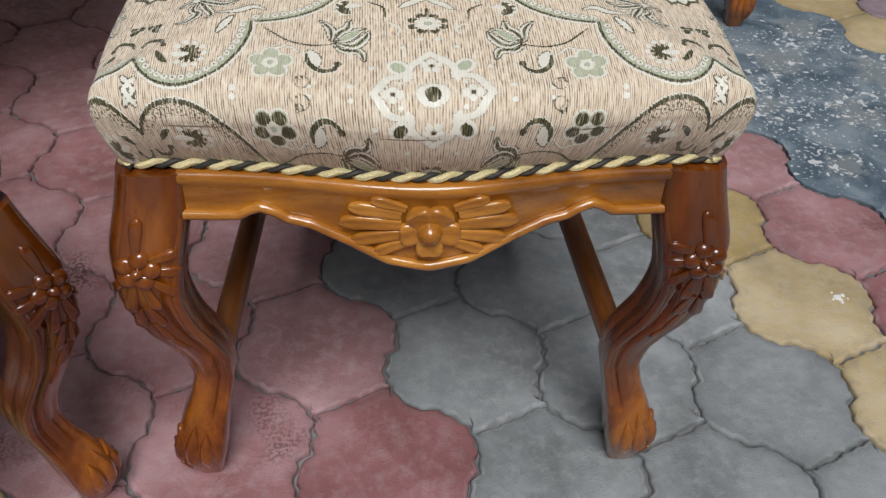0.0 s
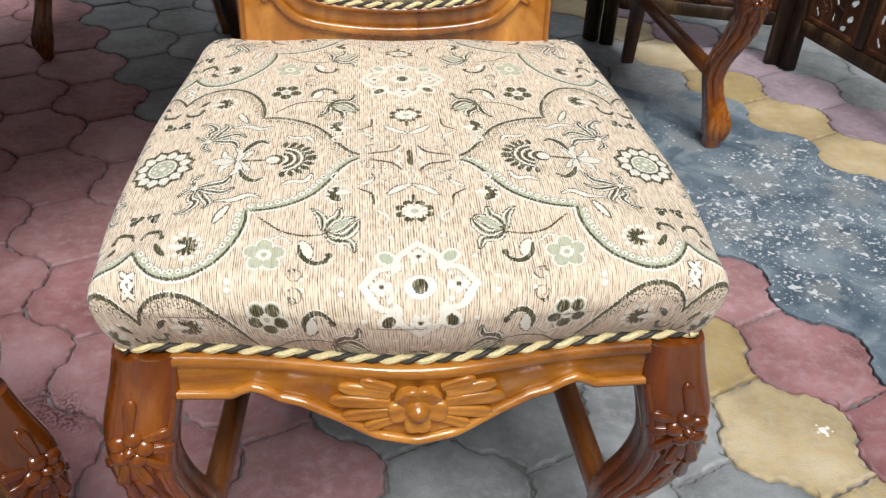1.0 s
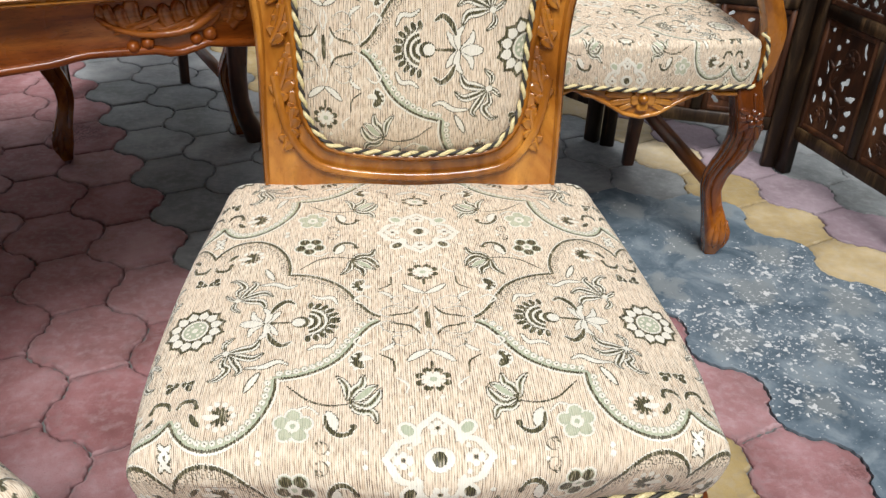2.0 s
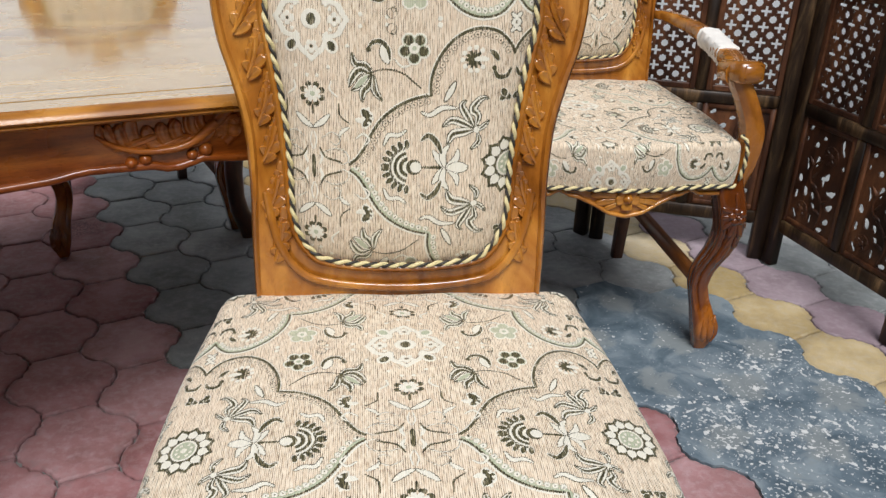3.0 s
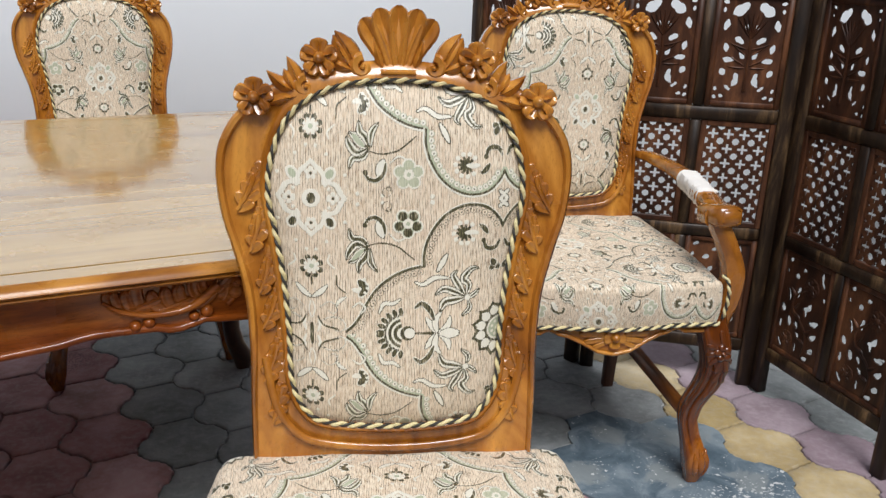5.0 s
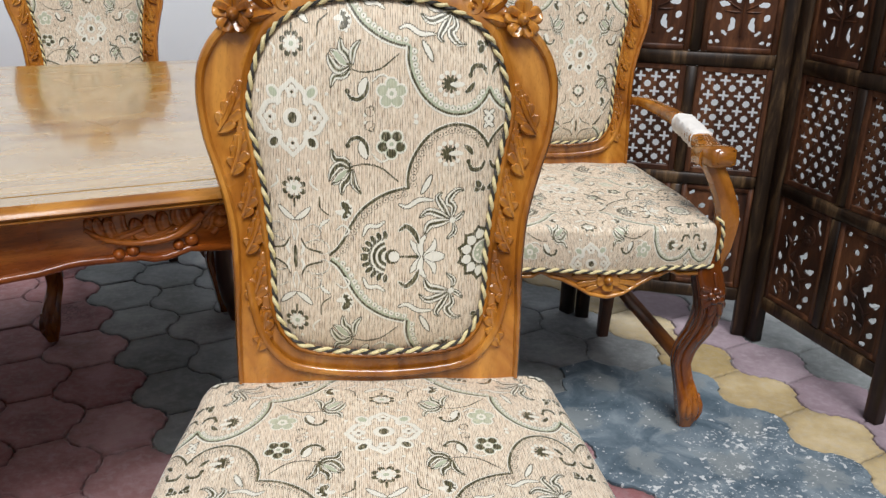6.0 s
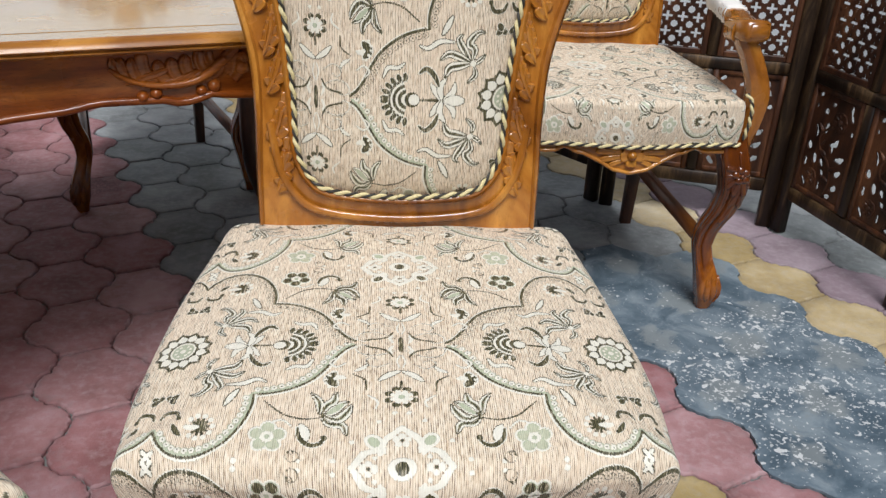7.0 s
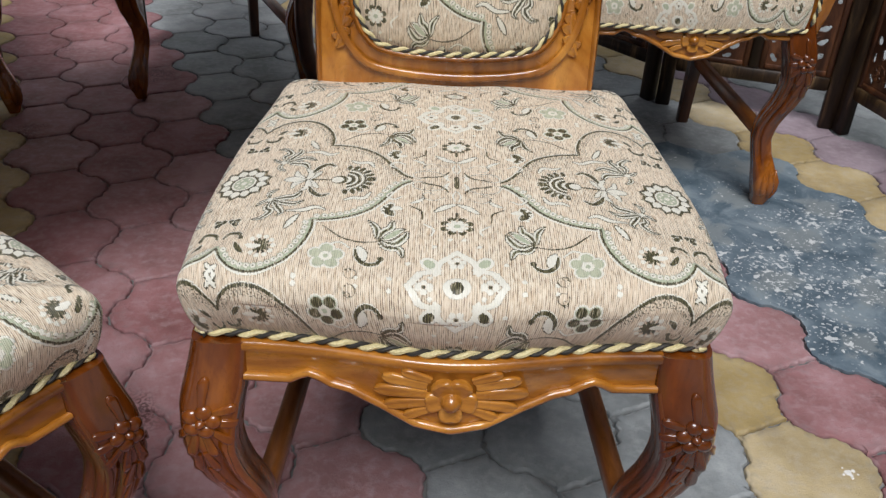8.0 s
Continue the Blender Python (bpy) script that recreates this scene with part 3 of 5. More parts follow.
    for q in (0.3, 1.1, 1.9):
        stroke([(318, 118), (318 + 10 * math.cos(q * 2.2), 118 + 10 * math.sin(q * 2.2))], 2, 5, D, C, 1.2)
    # star where four bows meet, and the great daisy
    for k in range(4):
        q = radians(45 + 90 * k)
        stroke([(330, 6), (330 + 11 * math.cos(q), 6 + 11 * math.sin(q))], 1.6, 3.4, C, D, 1.3)
    disc(330, 6, 3.4, C)
    for r1, wd, ch in ((35, 13.0, D), (34, 8.4, C)):
        for k in range(12):
            q = radians(15 + 30 * k)
            c, s = math.cos(q), math.sin(q)
            disc(330 + r1 * c, 238 + r1 * s, wd, ch)
            stroke([(330 + (r1 + g) * c, 238 + (r1 + g) * s) for g in (0, wd * 0.7, wd * 1.25)], wd * 0.85, 1.0, ch, belly=False)
    disc(330, 238, 26, D)
    disc(330, 238, 22.5, C)
    disc(330, 238, 19, G)
    disc(330, 238, 19, D, k=0.3)
    for k in range(9):
        disc(330 + 13 * math.cos(k * 0.7), 238 + 13 * math.sin(k * 0.7), 2.6, C)
    disc(330, 238, 5, C)
    return np.clip(M, 0, 1)


CELL_F = 2.0
PALE_CELL, DARK_CELL = woven_cell(CELL_F, True), woven_cell(CELL_F, False)


def weave_at(u, v):
    """Thread masks at cloth places in metres from a medallion's centre."""
    def fold(q, n):
        q = np.abs(q) % (2 * n)
        return np.where(q > n, 2 * n - q, q)
    # each rib of the weave carries the figure a little up or down
    v = v + 0.00085 * np.sin(np.floor(u / 0.0013) * 78.233) * np.sin(np.floor(u / 0.0013) * 12.9898)
    x, y = fold(u / UNIT, CELL_W) * CELL_F, fold(v / UNIT, CELL_H) * CELL_F
    x, y = np.clip(x, 0, PALE_CELL.shape[1] - 1.001), np.clip(y, 0, PALE_CELL.shape[0] - 1.001)
    i, j = x.astype(int), y.astype(int)
    a, b = (x - i)[:, None], (y - j)[:, None]

    def taken(cell):
        return cell[j, i] * (1 - a) * (1 - b) + cell[j, i + 1] * a * (1 - b) + cell[j + 1, i] * (1 - a) * b + cell[j + 1, i + 1] * a * b
    # the weft changes at every row of medallions
    return np.where((np.floor(v / (UNIT * CELL_H)) % 2 == 0)[:, None], taken(PALE_CELL), taken(DARK_CELL))


def cloth_mesh(name, verts, quads, u, v):
    """A dense cushion cover: quads, cloth coordinates and thread masks."""
    me = bpy.data.meshes.new(name)
    me.vertices.add(len(verts))
    me.vertices.foreach_set("co", np.ascontiguousarray(verts, np.float32).ravel())
    me.loops.add(quads.size)
    me.polygons.add(len(quads))
    me.loops.foreach_set("vertex_index", quads.astype(np.int32).ravel())
    me.polygons.foreach_set("loop_start", np.arange(0, quads.size, 4, dtype=np.int32))
    me.polygons.foreach_set("use_smooth", np.ones(len(quads), bool))
    uv = me.uv_layers.new(name="UVMap")
    uv.data.foreach_set("uv", np.stack([u, v], 1)[quads.ravel()].astype(np.float32).ravel())
    col = me.color_attributes.new("weave", "BYTE_COLOR", "POINT")
    rgba = np.ones((len(verts), 4), np.float32)
    rgba[:, :3] = weave_at(u, v)
    col.data.foreach_set("color", rgba.ravel())
    me.materials.append(fabric)
    me.update()
    me.validate()
    return me


def square_rings(n):
    """Grid nodes of a square from -1 to 1, and its boundary nodes in order."""
    k = np.linspace(-1, 1, n + 1)
    p, q = np.meshgrid(k, k)
    idx = np.arange((n + 1) ** 2).reshape(n + 1, n + 1)
    quads = np.stack([idx[:-1, :-1], idx[:-1, 1:], idx[1:, 1:], idx[1:, :-1]], -1).reshape(-1, 4)
    rim = np.concatenate([idx[0, :-1], idx[:-1, -1], idx[-1, :0:-1], idx[:0:-1, 0]])
    return p.ravel(), q.ravel(), quads, rim


def rim_place(p, q):
    """Place 0..4 along the boundary for a node's ray from the centre."""
    m = np.maximum(np.maximum(np.abs(p), np.abs(q)), 1e-9)
    a, b = p / m, q / m
    out = np.where(b <= -0.9999999, (a + 1) / 2, 0.0)
    out = np.where((b > -0.9999999) & (a >= 0.9999999), 1 + (b + 1) / 2, out)
    out = np.where((b >= 0.9999999) & (a < 0.9999999), 2 + (1 - a) / 2, out)
    out = np.where((a <= -0.9999999) & (b > -0.9999999) & (b < 0.9999999), 3 + (1 - b) / 2, out)
    return out % 4, m


# ---- chairs ----
def half_line(pts):
    """A closed symmetric outline from its right half, bottom to top, given as (half width, height)."""
    right = np.array(pts, float)
    left = right[::-1].copy()
    left[:, 0] *= -1
    if right[-1, 0] == 0:
        left = left[1:]
    if right[0, 0] == 0:
        left = left[:-1]
    return np.concatenate([right, left])


OPENING = [(0, 0.576), (0.09, 0.583), (0.122, 0.603), (0.139, 0.645), (0.142, 0.715), (0.148, 0.785), (0.158, 0.848), (0.166, 0.89), (0.163, 0.935), (0.147, 0.98), (0.12, 1.012), (0.07, 1.034), (0, 1.041)]
OUTSIDE = [(0, 0.505), (0.16, 0.505), (0.190, 0.505), (0.1935, 0.509), (0.195, 0.61), (0.195, 0.69), (0.200, 0.76), (0.214, 0.82), (0.227, 0.866), (0.233, 0.917), (0.229, 0.955), (0.214, 0.986), (0.19, 1.010), (0.15, 1.037), (0.10, 1.055), (0, 1.066)]


def back_y(z):
    return 0.487 + 0.13 * (z - 0.54)


def on_back(x, z, h):
    return (x, back_y(z) - h, z + 0.12 * h)


def rail_y(x):
    return -0.004 - 0.025 * math.exp(-((x / 0.115) ** 2))


def on_rail(x, z, h):
    return (x, rail_y(x) - h, z)


RAIL_FOOT = np.array([(0, 0.361), (0.035, 0.368), (0.068, 0.386), (0.1, 0.400), (0.118, 0.403), (0.128, 0.409), (0.141, 0.4135), (0.152, 0.409), (0.159, 0.4035), (0.178, 0.4025), (0.21, 0.4025)])
LEG = np.array([  # height, centre x, centre y, half width
    (0.447, 0.2275, 0.022, 0.0295), (0.425, 0.2310, 0.021, 0.031), (0.4, 0.2355, 0.018, 0.033), (0.375, 0.2420, 0.013, 0.0335), (0.345, 0.2460, 0.009, 0.0310), (0.315, 0.2490, 0.009, 0.0290),
    (0.285, 0.2460, 0.015, 0.0275), (0.257, 0.2395, 0.021, 0.0265), (0.23, 0.2290, 0.029, 0.0250), (0.2, 0.2200, 0.037, 0.0232), (0.165, 0.2185, 0.042, 0.0212), (0.13, 0.2265, 0.042, 0.0218), (0.1, 0.2360, 0.037, 0.0250),
    (0.07, 0.2430, 0.032, 0.0278), (0.045, 0.2450, 0.03, 0.0265), (0.02, 0.2455, 0.031, 0.0205), (0, 0.2430, 0.033, 0.0145)])


def leg_at(z):
    return [np.interp(z, LEG[::-1, 0], LEG[::-1, k]) for k in (1, 2, 3)]


def soft_square(n=20, power=3.4):
    th = np.linspace(0, 2 * np.pi, n, endpoint=False)
    c, s = np.cos(th), np.sin(th)
    r = (np.abs(c) ** power + np.abs(s) ** power) ** (-1 / power)
    return np.stack([c * r, s * r], 1)


def front_leg(side):
    g = Geo()
    zs = np.linspace(0.447, 0, 36)
    sq = soft_square(64, 3.8)
    rows = []
    for z in zs:
        cx, cy, h = leg_at(z)
        # a flute runs down the front and the inner face
        th = np.arctan2(sq[:, 1], sq[:, 0])
        groove = 1 - 0.20 * np.exp(-(((th + 0.63 * np.pi) / 0.13) ** 2)) - 0.07 * np.exp(-(((th + 0.36 * np.pi) / 0.14) ** 2)) - 0.08 * np.exp(-((np.abs(th) - np.pi) / 0.2) ** 2)
        groove = 1 + (groove - 1) * min(max((0.37 - z) / 0.07, 0), 1) * min(max((z - 0.08) / 0.04, 0), 1)
        rows.append([(side * (cx + h * a * k), cy + h * b * k, z) for (a, b), k in zip(sq, groove)])
    g.grid(np.array(rows), cu=True, caps=True)
    return g


def leg_carving(side, toe):
    g = Geo()

    def at(u, z, h):
        # u runs round the leg from its front towards the outer side
        cx, cy, hw = leg_at(z)
        th = -1.225 + u / (hw * 1.05)
        r = hw * (abs(math.cos(th)) ** 3.8 + abs(math.sin(th)) ** 3.8) ** (-1 / 3.8) + h
        return (side * (cx + r * math.cos(th)), cy + r * math.sin(th), z)
    if toe:
        for u, a, z, L in ((-0.012, 100, 0.026, 0.062), (0.000, 91, 0.024, 0.074), (0.013, 80, 0.028, 0.066)):
            leaf(g, at, u * 1.1, z, a, L, 0.0155, 0.0055, (a - 90) * -1.8, 0.006, 11, 0.9)
        for u, z in ((0.022, 0.088), (0.024, 0.070), (0.022, 0.052), (0.018, 0.036)):
            finger(g, at, u - 0.012, z - 0.012, 50, 0.019, 0.013, 0.006, 10, 0.006, 0.5, 0.3)
        return g
    for k in range(5):
        q = radians(100 + 72 * k)
        dome(g, at, -0.006 + 0.0115 * math.cos(q), 0.357 + 0.0125 * math.sin(q), 0.0092, 0.0062, 0.004, 12)
    dome(g, at, -0.006, 0.357, 0.0056, 0.0090, 0.004, 10)
    finger(g, at, -0.006, 0.374, 80, 0.036, 0.013, 0.0055, 8, 0.006, 0.5, 0.2)
    for u, z, a, L in ((-0.018, 0.368, 155, 0.022), (-0.019, 0.357, 186, 0.024), (-0.016, 0.346, 218, 0.030), (-0.009, 0.341, 248, 0.034), (0.000, 0.340, 274, 0.036), (0.007, 0.346, 306, 0.028), (-0.008, 0.312, 254, 0.032), (0.001, 0.308, 276, 0.032)):
        finger(g, at, u, z, a, L, 0.0125, 0.0050, 10, 0.005, 0.55, 0.3)
    for u, z, a in ((-0.005, 0.282, 262), (-0.004, 0.262, 258)):
        finger(g, at, u, z, a, 0.030, 0.0105, 0.0035, 6, 0.004, 0.5, 0.2)
    return g


def front_rail():
    g = Geo()
    xs = np.linspace(-0.206, 0.206, 90)
    rows = []
    for x in xs:
        b = np.interp(abs(x), RAIL_FOOT[:, 0], RAIL_FOOT[:, 1])
        y = rail_y(x)
        rows.append([(x, y + 0.003, 0.448), (x, y, 0.445), (x, y, 0.438), (x, y + 0.003, 0.435), (x, y + 0.003, b + 0.008), (x, y + 0.003, b + 0.001), (x, y + 0.026, b), (x, y + 0.026, 0.448)])
    g.grid(np.array(rows), cu=True, caps=True)
    bead = np.array([(x, rail_y(x) + 0.001, np.interp(abs(x), RAIL_FOOT[:, 0], RAIL_FOOT[:, 1]) + 0.003) for x in xs])
    tube(g, bead, 0.0048, 8)
    return g


def rail_carving():
    """A five-petalled flower between two sprays of lobed leaves."""
    g = Geo()
    for s in (1, -1):
        tw = lambda a: a if s > 0 else 180 - a
        for x, z, a, L, W in ((0.020, 0.427, 20, 0.030, 0.0120), (0.024, 0.420, 12, 0.044, 0.0150), (0.024, 0.410, 3, 0.052, 0.0165), (0.022, 0.400, -8, 0.046, 0.0150), (0.018, 0.392, -20, 0.032, 0.0130)):
            finger(g, on_rail, s * x, z, tw(a), L, W, 0.0046, -8 * s, 0.005, 0.6, 0.45)
    for k, a in enumerate((60, 120, 190, 270, 350)):
        c, q = math.cos(radians(a)), math.sin(radians(a))
        finger(g, on_rail, 0.007 * c, 0.404 + 0.007 * q, a, 0.0190, 0.0265, 0.0080 + 0.0010 * (k % 2), 0, 0.005, 0.8, 0.35)
    dome(g, on_rail, 0, 0.404, 0.0112, 0.0145, 0.004, 16)
    return g


def bar(p0, p1, w, h, ch=0.003):
    p0, p1 = Vector(p0), Vector(p1)
    d = p1 - p0
    m = Matrix.Translation(p0) @ d.to_track_quat("Y", "Z").to_matrix().to_4x4()
    return Geo().box((-w / 2, 0, -h / 2), (w / 2, d.length, h / 2), ch, m)


def cloth_x(x):
    """The cloth is drawn tighter across the middle of the seat than at its sides."""
    return x * 0.9 + np.sign(x) * 0.877 * x * x


def seat_cover(n, shift=(0.0, -0.024), R=0.028, k=6, ZB=0.452, dome=0.016, tuck=0.022, narrow=1.0, ZT=0.533):
    a = np.linspace(-0.260, 0.260, 300)
    front = np.stack([a, -0.012 - 0.025 * np.exp(-((a / 0.13) ** 2))], 1)
    side = smooth_line([(0.260, -0.012), (0.269, 0.12), (0.260, 0.31), (0.243, 0.462)], 300)
    back = np.array([(0.245, 0.462), (0.236, 0.488), (0.212, 0.501), (-0.212, 0.501), (-0.236, 0.488), (-0.245, 0.462)])
    seg = np.r_[0, np.cumsum(np.linalg.norm(np.diff(back, axis=0), axis=1))]
    back = np.stack([np.interp(np.linspace(0, seg[-1], 300), seg, back[:, q]) for q in (0, 1)], 1)
    left = side[::-1] * (-1, 1)
    sides = [s[:-1] for s in (front, side, back, left)]
    raw = np.concatenate(sides) * (narrow, 1)
    corner = np.cumsum([0] + [len(s) for s in sides])
    o = sum(np.roll(raw, j, 0) for j in range(-k, k + 1)) / (2 * k + 1)
    tan = np.roll(o, -3, 0) - np.roll(o, 3, 0)
    tan /= np.linalg.norm(tan, axis=1)[:, None]
    nrm = np.stack([tan[:, 1], -tan[:, 0]], 1)
    # near the corners the inset shrinks, so that the cover does not fold over itself
    wide = sum(np.roll(nrm, j, 0) for j in range(-26, 27)) / 53

    def outline(w):
        i = np.interp(w % 4, [0, 1, 2, 3, 4], corner)
        j, f = np.floor(i).astype(int) % len(o), (i - np.floor(i))[:, None]
        q = (j + 1) % len(o)
        nn = wide[j] * (1 - f) + wide[q] * f
        return o[j] * (1 - f) + o[q] * f, nn
    p, q, quads, rim = square_rings(n)
    w, m = rim_place(p, q)
    oo, nn = outline(w)
    centre = np.array([0, 0.235])
    top = centre + (oo - nn * R - centre) * m[:, None]
    verts = [np.c_[top, ZT + dome * (1 - m**3)]]
    uv = [top]
    ro, rn = oo[rim], nn[rim]
    idx = rim
    count, allq = len(top), [quads]
    steps = int(0.105 / (0.52 / n))
    arc = R * np.pi / 2
    total = arc + (ZT - R - ZB)
    for s in np.linspace(0, total, steps + 1)[1:]:
        if s < arc:
            out, drop = R * math.sin(s / R), R * (1 - math.cos(s / R))
        else:
            t = (s - arc) / (total - arc)
            out, drop = R + 0.004 * math.sin(math.pi * t) - tuck * t, R + s - arc
        pos = ro + rn * (out - R)
        verts.append(np.c_[pos, np.full(len(pos), ZT - drop)])
        uv.append(ro - rn * R + rn * s)
        nxt = np.arange(count, count + len(pos))
        allq.append(np.stack([idx, nxt, np.roll(nxt, -1), np.roll(idx, -1)], 1))
        idx, count = nxt, count + len(pos)
    v, c = np.concatenate(verts), np.concatenate(uv)
    v[:, 2] += 0.0012 * np.sin(v[:, 0] * 41 + v[:, 1] * 23) * (v[:, 2] > 0.5)
    foot = np.c_[o + nrm * (0.004 - tuck), np.full(len(o), ZB + 0.0005)]
    sag = 0.014 * (1 - np.exp(-((c[:, 0] / 0.14) ** 2))) * np.clip((0.2 - c[:, 1]) / 0.2, 0, 1)
    return cloth_mesh("seat_cover", v, np.concatenate(allq), cloth_x(c[:, 0] - shift[0]), (c[:, 1] - shift[1] - sag) * 1.045), foot[::6]


def back_cover(n, shift):
    o = smooth_line(half_line(OPENING), 1200, True)
    # the four corners of the square fall on the rounded corners of the opening
    marks = [np.argmin(np.hypot(o[:, 0] - x, o[:, 1] - z)) for x, z in ((-0.128, 0.612), (0.128, 0.612), (0.15, 0.975), (-0.15, 0.975))]
    seq = np.unwrap(np.array([*marks, marks[0]]) * 2 * np.pi / len(o)) / (2 * np.pi) * len(o)
    p, q, quads, _ = square_rings(n)
    w, m = rim_place(p, q)
    i = np.interp(w, [0, 1, 2, 3, 4], seq) % len(o)
    j, f = i.astype(int), (i - i.astype(int))[:, None]
    edge = o[j] * (1 - f) + o[(j + 1) % len(o)] * f
    c = np.array([0, 0.80])
    flat = c + (edge - c) * m[:, None]
    h = 0.002 + 0.024 * (1 - m**6) + 0.006 * np.clip((flat[:, 1] - 0.80) / 0.2, 0, 1) * (1 - m**2)
    v = np.c_[flat[:, 0], back_y(flat[:, 1]) - h, flat[:, 1]]
    return cloth_mesh("back_cover", v, quads, flat[:, 0] - shift[0], (flat[:, 1] - shift[1]) * 1.01), np.c_[o[:, 0], back_y(o[:, 1]) - 0.0095, o[:, 1]][::4]


def by_angle(pts, n, c=(0, 0.80)):
    p = smooth_line(pts, 3000, True) if len(pts) > 60 else np.asarray(pts, float)
    p = np.concatenate([p, p[:1]])
    s = np.r_[0, np.cumsum(np.linalg.norm(np.diff(p, axis=0), axis=1))]
    k = np.linspace(0, s[-1], 6000)
    d = np.stack([np.interp(k, s, p[:, 0]), np.interp(k, s, p[:, 1])], 1) - c
    a = np.unwrap(np.arctan2(d[:, 1], d[:, 0]))
    r = np.hypot(d[:, 0], d[:, 1])
    want = a[0] + np.linspace(0, 2 * np.pi, n, endpoint=False)
    rr = np.interp(want, a, r)
    return np.stack([c[0] + rr * np.cos(want), c[1] + rr * np.sin(want)], 1)


def back_frame():
    n = 260
    right = np.array(OUTSIDE)
    upper = smooth_line(right[3:], 60)
    outer = by_angle(np.concatenate([right[:3], upper, (upper[::-1] * (-1, 1))[1:], right[:3][::-1][:-1] * (-1, 1)]), n)
    inner = by_angle(smooth_line(half_line(OPENING), 900, True), n)
    d = outer - inner
    w = np.linalg.norm(d, axis=1)
    d /= w[:, None]
    rows = []
    for k in range(n):
        prof = [(0, -0.01), (0.001, 0.003), (0.004, 0.009), (0.008, 0.010), (0.012, 0.007), (0.014, 0.002), (max(0.016, 0.32 * w[k]), -0.0006), (max(0.018, 0.6 * w[k]), -0.0004), (w[k] - 0.0125, -0.0008), (w[k] - 0.010, 0.008), (w[k] - 0.005, 0.010), (w[k] - 0.001, 0.006), (w[k], -0.002), (w[k], -0.024), (w[k] - 0.004, -0.028), (0.0, -0.028)]
        # the crest rolls back from the cord, without the side groove
        top = min(max((inner[k][1] - 0.975) / 0.03, 0), 1)
        prof = [(a, h + top * (0.013 * (1 - (a / w[k]) ** 1.8) - 0.001 - h) if 0 < i < 12 else h) for i, (a, h) in enumerate(prof)]
        rows.append([on_back(*(inner[k] + d[k] * a), h) for a, h in prof])
    return Geo().grid(np.array(rows), cu=True, cv=True)


def frame_sprig(x0, z0, x1, z1, side, wide):
    """One carved spray on an upright of the back: a leaning stem with lobes on both sides and a pointed tip."""
    g = Geo()
    L = math.hypot(x1 - x0, z1 - z0)
    lean = math.degrees(math.atan2(z1 - z0, x1 - x0))
    bow = np.array([z1 - z0, x0 - x1]) / L
    line = np.array([np.array([x0 + (x1 - x0) * q, z0 + (z1 - z0) * q]) - bow * 0.0045 * math.sin(math.pi * q) for q in np.linspace(0, 1, 12)])
    place = lambda q: [np.interp(q, np.linspace(0, 1, 12), line[:, k]) for k in (0, 1)]
    way = lambda a: a if side > 0 else 180 - a
    flip = lambda p: (side * p[0], p[1])
    # lobes toward the rim run together, those toward the cord stand apart
    leaf(g, on_back, *flip(place(0.02)), way(lean - 4), L * 0.96, 0.0120, 0.0060, 8 * side, 0.005, 11, 0.8)
    for q, turn, k, w in ((0.14, -58, 0.42, 0.22), (0.34, -52, 0.48, 0.22), (0.54, -44, 0.46, 0.20), (0.72, -32, 0.36, 0.17)):
        finger(g, on_back, *flip(place(q)), way(lean + turn), wide * k, L * w, 0.0090, 44 * side, 0.005, 0.6, 0.4, n=9)
    for q, turn, k, w in ((0.00, 62, 0.62, 0.24), (0.18, 60, 0.74, 0.25), (0.38, 54, 0.74, 0.24), (0.58, 42, 0.62, 0.21)):
        finger(g, on_back, *flip(place(q)), way(lean + turn), wide * k, L * w, 0.0115, -46 * side, 0.005, 0.55, 0.4, n=11)
    finger(g, on_back, *flip(place(0.70)), way(lean + 6), L * 0.36, 0.0150, 0.0100, -14 * side, 0.005, 0.6, 0.35, n=9)
    tube(g, np.array([on_back(*flip(p), 0.005) for p in line[:9]]), np.linspace(0.0020, 0.0034, 9), 6)
    return g


def crest_shell():
    """A fan of five hollow flutes that flare outward, over a small fillet."""
    g = Geo()
    dome(g, on_back, 0, 1.088, 0.033, 0.005, 0.016, 20)
    for s in (-1, 1):
        tw = lambda a: a if s > 0 else 180 - a
        finger(g, on_back, s * 0.012, 1.053, tw(67), 0.070, 0.036, 0.017, -12 * s, 0.014, 0.42, 0.8, n=14)
        finger(g, on_back, s * 0.007, 1.053, tw(78.5), 0.076, 0.037, 0.020, -5 * s, 0.014, 0.42, 0.85, n=14)
        leaf(g, on_back, s * 0.019, 1.052, tw(62), 0.042, 0.012, 0.012, 20 * s, 0.012, 9)
    finger(g, on_back, 0, 1.053, 90, 0.078, 0.036, 0.022, 0, 0.014, 0.42, 0.85, n=14)
    tube(g, np.array([on_back(x, 1.049 - 0.06 * x * x, 0.010) for x in np.linspace(-0.022, 0.022, 9)]), 0.0056, 10, flat=0.6)
    return g


